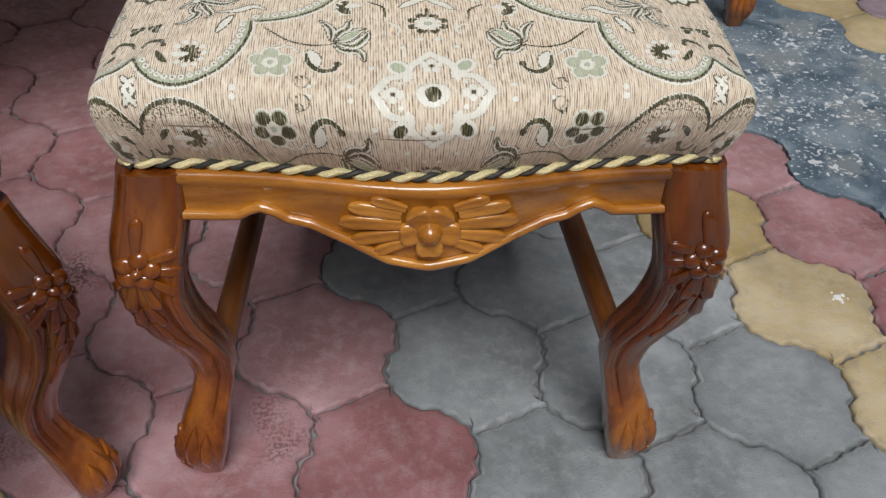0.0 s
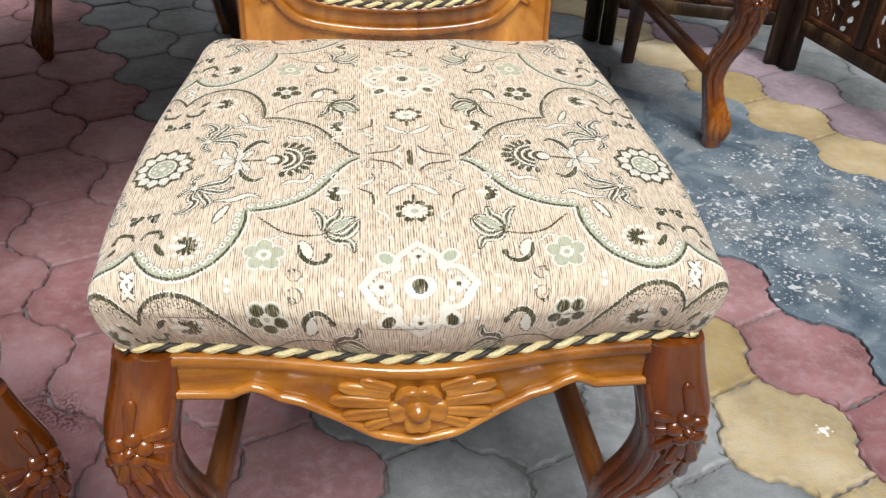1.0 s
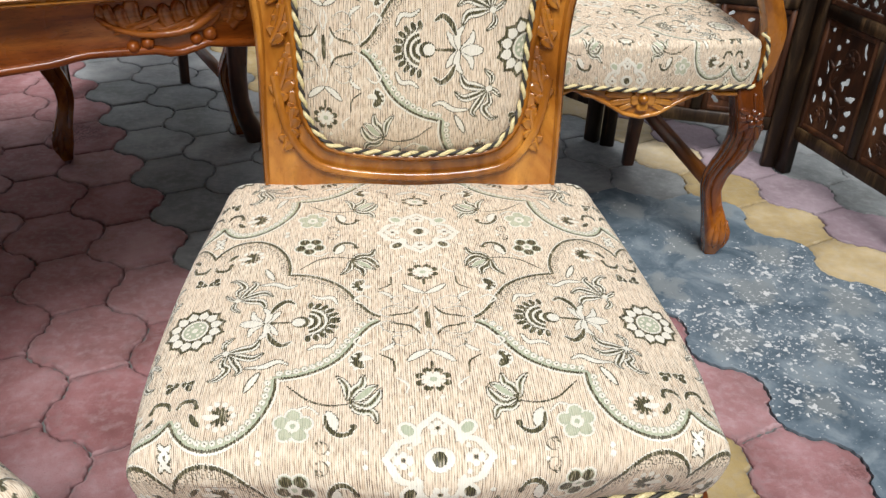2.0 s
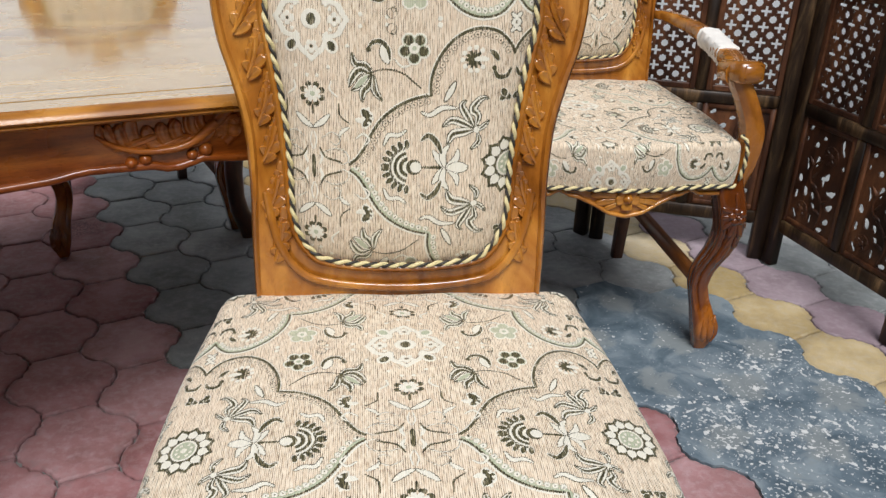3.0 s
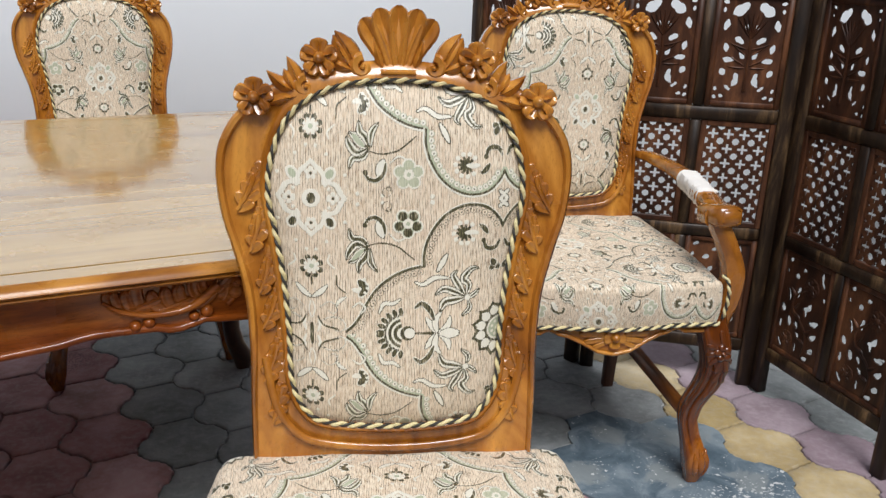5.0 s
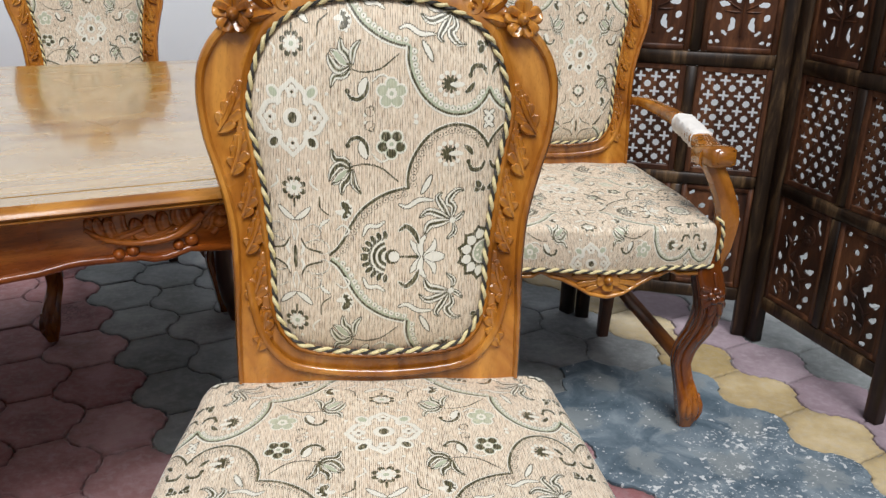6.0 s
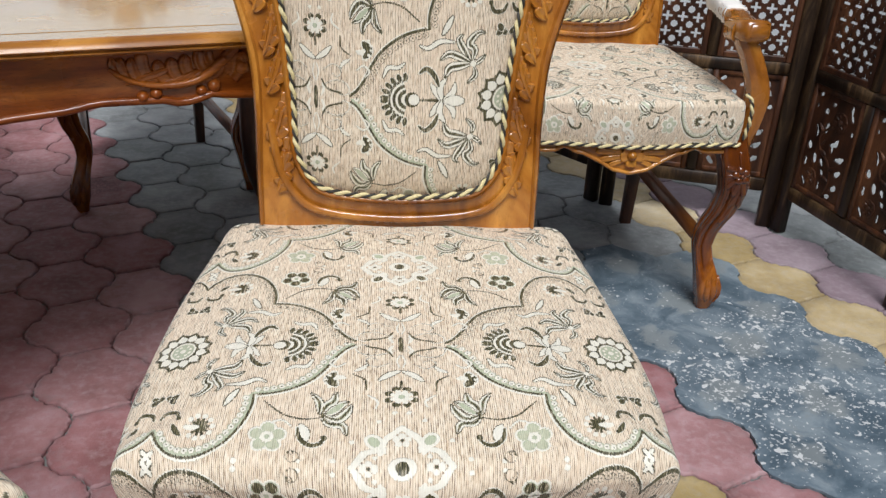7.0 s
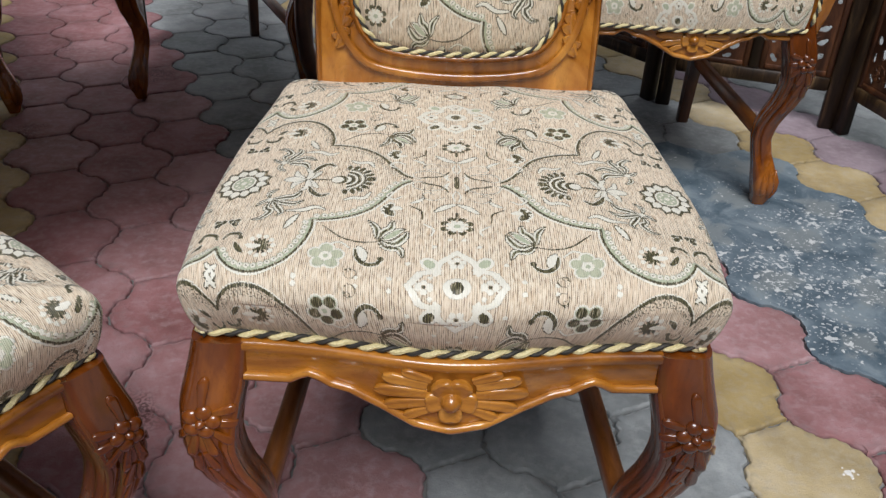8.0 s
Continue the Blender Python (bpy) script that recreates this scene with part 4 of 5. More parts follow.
def crest_scroll(s, outer):
    """A scroll of the crest with the leaves that spring from it, beside the shell or farther out."""
    g = Geo()
    tw = lambda a: a if s > 0 else 180 - a
    if outer:
        scroll(g, on_back, s * 0.1165, 1.029, 0.0120, 90, -s, 1.0, 0.0066, 0.014)
        spread = ((0.124, 1.026, 80, 0.043, 0.020, -22), (0.130, 1.024, 56, 0.030, 0.019, 10), (0.128, 1.022, 20, 0.046, 0.020, 26), (0.122, 1.018, -8, 0.050, 0.019, -10))
    else:
        scroll(g, on_back, s * 0.045, 1.0545, 0.0130, 90, -s, 1.0, 0.0070, 0.015)
        spread = ((0.054, 1.054, 76, 0.052, 0.026, -30), (0.058, 1.052, 48, 0.048, 0.026, 20), (0.056, 1.050, 14, 0.036, 0.022, 14))
    for x, z, a, L, W, c in spread:
        leaf(g, on_back, s * x, z, tw(a), L, W, 0.0125, c * s, 0.012, 9)
        leaf(g, on_back, s * x, z, tw(a), L * 0.92, W * 0.28, 0.0155, c * s, 0.004, 9)
    return g


def crest_flower(x, z, R, turn):
    g = Geo()
    rosette(g, lambda a, b, h: on_back(a, b, h + 0.006), x, z, R, 0.019, 5, turn)
    dome(g, on_back, x, z, R * 0.66, 0.004, 0.016)
    return g


def build_chair(n_seat, n_back, medallion, label, armed=False, seat_shift=(0.0, -0.020)):
    chair = new("dining_chair" if not armed else "dining_armchair")
    for s in (-1, 1):
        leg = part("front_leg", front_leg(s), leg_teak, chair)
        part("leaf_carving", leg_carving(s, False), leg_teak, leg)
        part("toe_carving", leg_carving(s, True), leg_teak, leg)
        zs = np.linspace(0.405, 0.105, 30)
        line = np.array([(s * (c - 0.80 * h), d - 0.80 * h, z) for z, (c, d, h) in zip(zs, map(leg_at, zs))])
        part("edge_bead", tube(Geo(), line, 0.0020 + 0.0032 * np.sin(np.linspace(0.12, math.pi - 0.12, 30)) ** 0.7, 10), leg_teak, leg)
    rail = part("front_rail", front_rail(), rail_wood, chair)
    part("flower_carving", rail_carving(), rail_wood, rail)
    for s in (-1, 1):
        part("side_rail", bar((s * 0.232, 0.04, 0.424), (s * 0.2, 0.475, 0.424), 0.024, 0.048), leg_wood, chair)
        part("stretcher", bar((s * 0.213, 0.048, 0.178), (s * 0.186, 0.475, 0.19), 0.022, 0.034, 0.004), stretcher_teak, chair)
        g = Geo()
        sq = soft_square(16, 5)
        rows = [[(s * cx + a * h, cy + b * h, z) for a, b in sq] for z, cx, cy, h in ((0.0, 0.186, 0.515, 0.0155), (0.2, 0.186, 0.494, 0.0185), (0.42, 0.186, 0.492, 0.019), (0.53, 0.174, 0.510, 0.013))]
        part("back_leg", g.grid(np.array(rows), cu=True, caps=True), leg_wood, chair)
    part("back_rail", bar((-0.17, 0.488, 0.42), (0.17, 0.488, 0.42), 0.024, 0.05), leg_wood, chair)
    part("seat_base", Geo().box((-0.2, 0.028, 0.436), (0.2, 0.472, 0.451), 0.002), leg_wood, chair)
    cover, foot = seat_cover(n_seat, seat_shift, 0.016, 6, 0.424, 0.004, 0.003, 0.905, 0.520) if armed else seat_cover(n_seat, seat_shift)
    seat = part("seat_cushion", cover, fabric, chair, "beige jacquard seat cushion with olive and cream floral weave")
    part("piping", rope(foot, 0.0048, 0.0300, True, 7), (cord_cream, cord_black), seat, "twisted cream and black cord piping")
    if armed:
        for s in (-1, 1):
            corner = smooth_line([(s * 0.242, -0.010, 0.436), (s * 0.247, -0.013, 0.475), (s * 0.246, -0.010, 0.514), (s * 0.238, 0.004, 0.531)], 30)
            part("piping", rope(corner, 0.0048, 0.0245, False, 8), (cord_cream, cord_black), seat, "twisted cream and black cord piping")
    pad, edge = back_cover(n_back, medallion)
    back = part("back_cushion", pad, fabric, chair, "beige jacquard back cushion with olive and cream floral weave")
    part("piping", rope(edge, 0.0041, 0.0245, True, 7), (cord_cream, cord_black), back, "twisted cream and black cord piping")
    fr = part("back_frame", back_frame(), chair_wood, chair)
    low = by_angle(smooth_line(half_line(OPENING), 900, True), 160)
    low = low[np.argsort(np.arctan2(low[:, 0], 0.80 - low[:, 1]))]
    low = low[low[:, 1] < 0.70]
    out = low - np.array([0, 0.80])
    low = low + out / np.linalg.norm(out, axis=1)[:, None] * np.interp(low[:, 1], [0.576, 0.70], [0.034, 0.040])[:, None]
    part("frame_moulding", tube(Geo(), np.array([on_back(x, z, 0.005) for x, z in low]), 0.0058, 10, flat=0.7), chair_wood, fr)
    for s in (-1, 1):
        for x0, z0, x1, z1, wide in ((0.206, 0.872, 0.180, 0.934, 0.040), (0.191, 0.818, 0.178, 0.886, 0.032), (0.180, 0.762, 0.167, 0.824, 0.028), (0.176, 0.714, 0.157, 0.778, 0.029), (0.176, 0.640, 0.156, 0.712, 0.033), (0.166, 0.580, 0.155, 0.652, 0.024)):
            part("leaf_carving", frame_sprig(x0, z0, x1, z1, s, wide), chair_wood, fr)
        part("scroll_carving", crest_scroll(s, False), chair_wood, fr)
        part("scroll_carving", crest_scroll(s, True), chair_wood, fr)
        part("flower_carving", crest_flower(s * 0.100, 1.065, 0.0240, 90), chair_wood, fr)
        part("flower_carving", crest_flower(s * 0.1815, 1.0155, 0.0250, 90), chair_wood, fr)
    part("shell_carving", crest_shell(), chair_wood, fr)
    if armed:
        for s in (-1, 1):
            line = smooth_line([(s * 0.207, 0.515, 0.682), (s * 0.218, 0.43, 0.688), (s * 0.236, 0.29, 0.682), (s * 0.238, 0.14, 0.664), (s * 0.222, 0.035, 0.652)], 20)
            g = Geo()
            sq = soft_square(16, 4)
            wid = np.interp(np.linspace(0, 1, 20), [0, 0.5, 0.85, 1], [0.017, 0.0215, 0.026, 0.03])
            g.grid(np.array([[(p[0] + a * w, p[1], p[2] + b * w * 0.72) for a, b in sq] for p, w in zip(line, wid)]), cu=True, caps=True)
            end = Matrix.Translation((s * 0.224, 0.058, 0.655)) @ Matrix.Rotation(radians(-9), 4, "X") @ Matrix.Rotation(radians(s * 8), 4, "Z")
            g.box((-0.030, -0.062, -0.024), (0.030, 0.030, 0.020), 0.007, end)
            g.box((-0.021, -0.066, -0.017), (0.021, -0.058, 0.013), 0.004, end)
            arm = part("arm", g, rail_wood, chair)
            post = smooth_line([(s * 0.25, 0.035, 0.41), (s * 0.262, 0.03, 0.46), (s * 0.268, 0.028, 0.53), (s * 0.248, 0.032, 0.59), (s * 0.222, 0.036, 0.64)], 16)
            g = Geo()
            g.grid(np.array([[(p[0] + a * 0.024, p[1] + b * 0.024, p[2]) for a, b in sq] for p in post]), cu=True, caps=True)
            part("arm_support", g, chair_wood, chair)
            g = Geo()
            mid = smooth_line(line[10:16], 26)
            rnd = np.random.RandomState(7)
            g.grid(np.array([[(p[0] + a * r, p[1], p[2] + b * r * 0.85) for a, b in sq * (1 + rnd.uniform(-0.05, 0.06, (16, 1)))] for p, r in zip(mid, 0.0245 + 0.0012 * np.sin(np.arange(26) * 1.9) - 0.003 * (np.abs(np.linspace(-1, 1, 26)) > 0.93))]), cu=True, caps=True)
            part("foam_wrap", g, foam_white, arm, "torn white foam sheet wrapped round the arm")
    return tagged(chair, label, "chair" if not armed else "armchair", "dining chairs")


chair = build_chair(440, 420, (-0.111, 0.894), "carved polished teak dining chair with beige floral upholstery before the table")
chair.matrix_world = pose(-0.003, 0, 0, 0, 0, 1.5)
armchair = build_chair(240, 200, (0.045, 0.80), "carved teak armchair with floral upholstery and foam-wrapped arms beside a screen", True, (-0.05, -0.105))
armchair.matrix_world = pose(0.478, 1.145, 0, 0, 0, 2.5) @ Matrix.Scale(1.03, 4)
far_chair = build_chair(150, 170, (0.0, 0.80), "carved polished teak dining chair with floral upholstery behind the table")
far_chair.matrix_world = pose(-0.70, 1.735, 0, 0, 0, 24)
copy_thing(far_chair, pose(-1.45, 1.39, 0, 0, 0, 24))
near_chair = build_chair(240, 90, (0.0, 0.80), "carved teak dining chair with floral upholstery turned aside on pavers", False, (0.03, -0.06))
near_chair.matrix_world = pose(-0.481, -0.223, 0, 0, 0, 55) @ Matrix.Scale(0.965, 4)


# ---- table ----
def build_table():
    th = radians(21.5)
    table = new("dining_table")
    LEN, WID, TOP = 2.0, 1.253, 0.765
    x1 = 0.46
    x0 = x1 - LEN

    def rounded(d, r=0.05):
        pts = []
        for cx, cy, a in ((x1 - r, r - 0, -90), (x1 - r, WID - r, 0), (x0 + r, WID - r, 90), (x0 + r, r, 180)):
            for k in range(9):
                q = radians(a + k * 90 / 8)
                pts.append((cx + (r - d) * math.cos(q), cy + (r - d) * math.sin(q)))
        return pts
    prof = [(0.30, TOP), (0.066, TOP), (0.0644, TOP - 0.012), (0.0626, TOP - 0.012), (0.061, TOP), (0.022, TOP), (0.010, TOP - 0.0015), (0.003, TOP - 0.006), (0.0, TOP - 0.011), (0.004, TOP - 0.0145), (0.006, TOP - 0.016), (0.003, TOP - 0.0185), (0.006, TOP - 0.022), (0.02, TOP - 0.024), (0.3, TOP - 0.024)]
    rows = [[(x, y, z) for x, y in rounded(min(d, 0.049) if d < 0.2 else 0.049)] for d, z in prof]
    # the inner rings shrink toward the middle
    for r, (d, z) in zip(rows, prof):
        if d > 0.049:
            c = np.array([(x0 + x1) / 2, WID / 2])
            k = np.array([1 - (d - 0.049) / (LEN / 2 - 0.05), 1 - (d - 0.049) / (WID / 2 - 0.05)])
            r[:] = [(*(c + (np.array(p[:2]) - c) * k), p[2]) for p in r]
    rim = np.array(rows[5:14])
    part("edge_moulding", Geo().grid(rim, cu=True), moulding_wood, table, "honey teak moulding with a rounded nosing")
    rows = rows[:6] + rows[13:]
    rows[6] = [(x, y, TOP - 0.0235) for x, y, z in rows[6]]
    part("tabletop", Geo().grid(np.array(rows), cu=True, caps=True), table_wood, table, "glossy honey-coloured teak tabletop with an inlaid groove")
    s_tab = np.array([(-1.54, 0.66), (-1.35, 0.652), (-1.2, 0.664), (-1.1, 0.665), (-1.0, 0.655), (-0.85, 0.66), (-0.75, 0.63), (-0.54, 0.61), (-0.35, 0.63), (-0.172, 0.651), (-0.10, 0.656), (-0.06, 0.664), (-0.012, 0.663), (0.03, 0.662), (0.05, 0.656), (0.075, 0.657), (0.095, 0.667), (0.115, 0.664), (0.16, 0.66), (0.3, 0.66), (0.46, 0.66)])

    def apron(y_in, outward):
        g = Geo()
        rows, bead = [], []
        for s in np.linspace(x0 + 0.07, x1 - 0.07, 110):
            z = np.interp(s, s_tab[:, 0], s_tab[:, 1])
            y = y_in
            rows.append([(s, y, 0.742), (s, y, 0.71), (s, y, z + 0.012), (s, y, z), (s, y - outward * 0.026, z), (s, y - outward * 0.026, 0.742)])
            bead.append((s, y + outward * 0.002, z + 0.003))
        g.grid(np.array(rows), cu=True, caps=True)
        tube(g, np.array(bead), 0.0062, 8)
        return part("apron", g, apron_wood, table)
    near = apron(0.046, -1)
    apron(WID - 0.046, 1)
    for x, o in ((x0 + 0.046, -1), (x1 - 0.046, 1)):
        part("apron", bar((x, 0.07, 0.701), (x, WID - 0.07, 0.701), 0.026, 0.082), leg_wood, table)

    def at(x, z, h):
        return (x, 0.046 - h, z)
    g = Geo()
    stem = smooth_line([(-0.040, 0.716), (-0.015, 0.698), (0.027, 0.687), (0.080, 0.692), (0.122, 0.721)], 24)
    tube(g, np.array([at(x, z, 0.006) for x, z in stem]), np.linspace(0.003, 0.0075, 24), 8)
    for x, z, a, L, W, c in ((-0.022, 0.702, 150, 0.030, 0.011, -70), (-0.008, 0.697, 158, 0.036, 0.012, -80), (0.008, 0.692, 160, 0.040, 0.014, -85), (0.022, 0.690, 150, 0.050, 0.016, -80), (0.042, 0.690, 158, 0.036, 0.015, -85), (0.060, 0.692, 154, 0.036, 0.015, -80), (0.076, 0.694, 146, 0.036, 0.015, -75), (0.094, 0.702, 140, 0.034, 0.014, -70), (0.106, 0.710, 140, 0.026, 0.013, -60), (-0.020, 0.694, 8, 0.060, 0.009, 14), (0.030, 0.686, 4, 0.056, 0.012, 26), (0.084, 0.692, 0, 0.040, 0.015, 70), (0.112, 0.712, 30, 0.040, 0.014, 30), (0.122, 0.704, 10, 0.036, 0.017, 60), (0.132, 0.690, 40, 0.034, 0.017, 60)):
        finger(g, at, x, z, a, L * 1.08, W * 1.45, 0.0105, c, 0.004, 0.75, 0.45, n=11)
    for x, z, r in ((0.002, 0.671, 0.0095), (0.021, 0.675, 0.0095), (0.085, 0.675, 0.0085), (0.104, 0.681, 0.0105), (0.147, 0.706, 0.012)):
        dome(g, at, x, z, r, 0.011)
    part("leaf_carving", g, apron_wood, near)
    for sx in (-1, 1):
        for sy in (-1, 1):
            cx, cy = (x0 + 0.09 if sx < 0 else x1 - 0.09), (0.09 if sy < 0 else WID - 0.09)
            g = Geo()
            sq = soft_square(18, 3)
            rows = [[(cx + sx * o + a * h, cy + sy * o + b * h, z) for a, b in sq] for z, o, h in ((0.742, 0, 0.045), (0.66, 0.004, 0.048), (0.60, 0.013, 0.048), (0.53, 0.016, 0.045), (0.46, 0.010, 0.039), (0.38, 0.0, 0.033), (0.30, -0.010, 0.028), (0.22, -0.016, 0.0245), (0.15, -0.014, 0.0235), (0.10, -0.004, 0.026), (0.06, 0.012, 0.030), (0.03, 0.022, 0.029), (0.01, 0.024, 0.025), (0, 0.022, 0.020))]
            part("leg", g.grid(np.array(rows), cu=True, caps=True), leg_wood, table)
    table.matrix_world = Matrix.Translation((-0.391 - math.sin(th) * -0.046, 0.602 + math.cos(th) * -0.046, 0)) @ pose(0, 0, 0, 0, 0, 21.5)
    return tagged(table, "large glossy teak dining table with carved scalloped apron", "dining table")


build_table()


# ---- folding screen ----
def diamond_tile(g, cx, cz, w, h, shape, y0, y1):
    """A lozenge of a pierced board with half diagonals w and h and a hole through it."""
    q = np.radians([k * 90 + a for k in range(4) for a in (0, 14, 27, 45, 63, 76)])
    n = len(q)
    c, s = np.cos(q), np.sin(q)
    k = 1 / (np.abs(c) + np.abs(s))
    r = np.array([shape(a) for a in q])
    ring = lambda f, y: np.c_[cx + w * c * f, np.full(n, y), cz + h * s * f]
    g.grid(np.array([ring(k, y0), ring(r * k, y0), ring(r * k, y1), ring(k, y1)]), cu=True)


def cross_hole(a):
    c, s = abs(math.cos(a)), abs(math.sin(a))
    return min(0.66 / max(c, s), 0.17 / max(1e-6, min(c, s))) * (c + s)


def rosette_hole(a):
    c, s = abs(math.cos(a)), abs(math.sin(a))
    return 0.47 * (1 + 0.10 * math.cos(8 * a)) * (c + s)


# holes of the flower-vase board, one half of it: share of the half width from the axis, share of the height from the top, turn, length, half width, bend
VASE_HOLES = ((0.40, 0.10, -38, 0.036, 0.0105, 30), (0.78, 0.25, -78, 0.022, 0.0060, 20), (0.15, 0.27, 70, 0.010, 0.0042, 0), (0.34, 0.395, 32, 0.022, 0.0058, -30), (0.72, 0.47, 80, 0.018, 0.0052, -30), (0.20, 0.54, 62, 0.018, 0.0048, 30), (0.60, 0.585, -6, 0.026, 0.0058, 50), (0.74, 0.71, 60, 0.013, 0.0058, 0), (0.32, 0.785, 105, 0.034, 0.0062, -70), (0.52, 0.865, 40, 0.018, 0.0036, 20), (0.70, 0.95, 20, 0.010, 0.0034, 0), (0.90, 0.88, 70, 0.010, 0.0032, 0), (0.90, 0.96, 45, 0.007, 0.0036, 0), (0.88, 0.035, 10, 0.012, 0.0034, 0), (0.90, 0.11, 80, 0.010, 0.0032, 0))
# holes of the trailing-flower board: share of the width, share of the height from the top, and the same
TRAIL_UPPER = ((0.09, 0.03, 30, 0.014, 0.0036, 30), (0.28, 0.17, 20, 0.012, 0.0050, 0), (0.42, 0.08, 15, 0.013, 0.0036, 0), (0.05, 0.15, 80, 0.010, 0.0030, 0), (0.17, 0.39, 100, 0.038, 0.0036, 50), (0.37, 0.33, 85, 0.030, 0.0048, -60), (0.84, 0.10, 110, 0.044, 0.0046, -70), (0.62, 0.44, 35, 0.036, 0.0052, 70), (0.58, 0.50, 100, 0.018, 0.0040, 0), (0.92, 0.29, 80, 0.010, 0.0036, 0))
TRAIL_LOWER = ((0.08, 0.55, 100, 0.014, 0.0062, 0), (0.06, 0.73, 80, 0.022, 0.0044, 30), (0.25, 0.66, 100, 0.020, 0.0062, 40), (0.42, 0.67, 120, 0.015, 0.0048, 0), (0.80, 0.57, 15, 0.032, 0.0052, 50), (0.48, 0.77, 130, 0.018, 0.0042, 30), (0.82, 0.71, 25, 0.024, 0.0050, 50), (0.47, 0.91, 85, 0.026, 0.0034, 30), (0.11, 0.93, 130, 0.026, 0.0042, -30), (0.82, 0.86, 35, 0.022, 0.0052, 40), (0.72, 0.965, 15, 0.022, 0.0042, 50))


def board_holes(w, h, vase):
    """The holes of a board as bent lines with a half width, in metres from its lower left corner."""
    out = []
    for u, v, turn, L, wd, bend in VASE_HOLES if vase else TRAIL_UPPER + TRAIL_LOWER:
        q = np.radians(turn + bend * np.linspace(-0.5, 0.5, 7))
        p = np.cumsum(np.stack([np.cos(q), np.sin(q)], 1) * L * 1.1 / 7, 0)
        wd *= 1.22 if vase else 1.45
        p -= p.mean(0)
        if vase:
            out += [(p + (w / 2 * (1 + u), h * (1 - v)), wd), (p * (-1, 1) + (w / 2 * (1 - u), h * (1 - v)), wd)]
        else:
            out.append((p + (w * u, h * (1 - v)), wd))
    return out


def pierced(g, fx, fz, fw, fh, holes, y0, y1, cell=0.0042):
    """A board with holes right through it: a fine net whose nodes slide onto the holes' edges."""
    nx, nz = round(fw / cell), round(fh / cell)
    X, Z = np.meshgrid(np.linspace(0, fw, nx + 1), np.linspace(0, fh, nz + 1))
    d = np.full(X.shape, 1.0)
    for k, (p, wd) in enumerate(holes):
        n = len(p) - 1
        for i in range(n):
            (ax, az), (dx, dz) = p[i], p[i + 1] - p[i]
            q = np.clip(((X - ax) * dx + (Z - az) * dz) / (dx * dx + dz * dz), 0, 1)
            s = (i + q) / n
            wide = wd * (0.55 + 0.45 * np.sin(np.pi * s)) * (1 + 0.22 * np.sin(s * 11 + k))
            d = np.minimum(d, np.hypot(X - ax - q * dx, Z - az - q * dz) - wide)
    keep = (d[:-1, :-1] + d[1:, :-1] + d[:-1, 1:] + d[1:, 1:]) > 0
    pad = np.pad(keep, 1, constant_values=True)
    mixed = ~(pad[:-1, :-1] & pad[1:, :-1] & pad[:-1, 1:] & pad[1:, 1:])
    gz, gx = np.gradient(d, fh / nz, fw / nx)
    size = np.maximum(np.hypot(gx, gz), 0.3)
    slide = np.where(mixed, np.clip(d, -0.7 * cell, 0.7 * cell), 0) / size
    X, Z = X - gx / size * slide, Z - gz / size * slide
    count = X.size
    at = lambda j, i: j * (nx + 1) + i
    faces = []
    for j in range(nz):
        for i in range(nx):
            if not keep[j, i]:
                continue
            a, b, c, e = at(j, i), at(j, i + 1), at(j + 1, i + 1), at(j + 1, i)
            faces += [(a, b, c, e), (e + count, c + count, b + count, a + count)]
            for near, p, q in ((j == 0 or keep[j - 1, i], a, b), (j == nz - 1 or keep[j + 1, i], c, e), (i == 0 or keep[j, i - 1], e, a), (i == nx - 1 or keep[j, i + 1], b, c)):
                if not near:
                    faces.append((q, p, p + count, q + count))
    used = sorted({i for f in faces for i in f})
    slot = np.zeros(2 * count, int)
    slot[used] = np.arange(len(used))
    v = np.concatenate([np.c_[fx + X.ravel(), np.full(count, y, float), fz + Z.ravel()] for y in (y0, y1)])
    g.add(v[used], [tuple(int(slot[i]) for i in f) for f in faces])


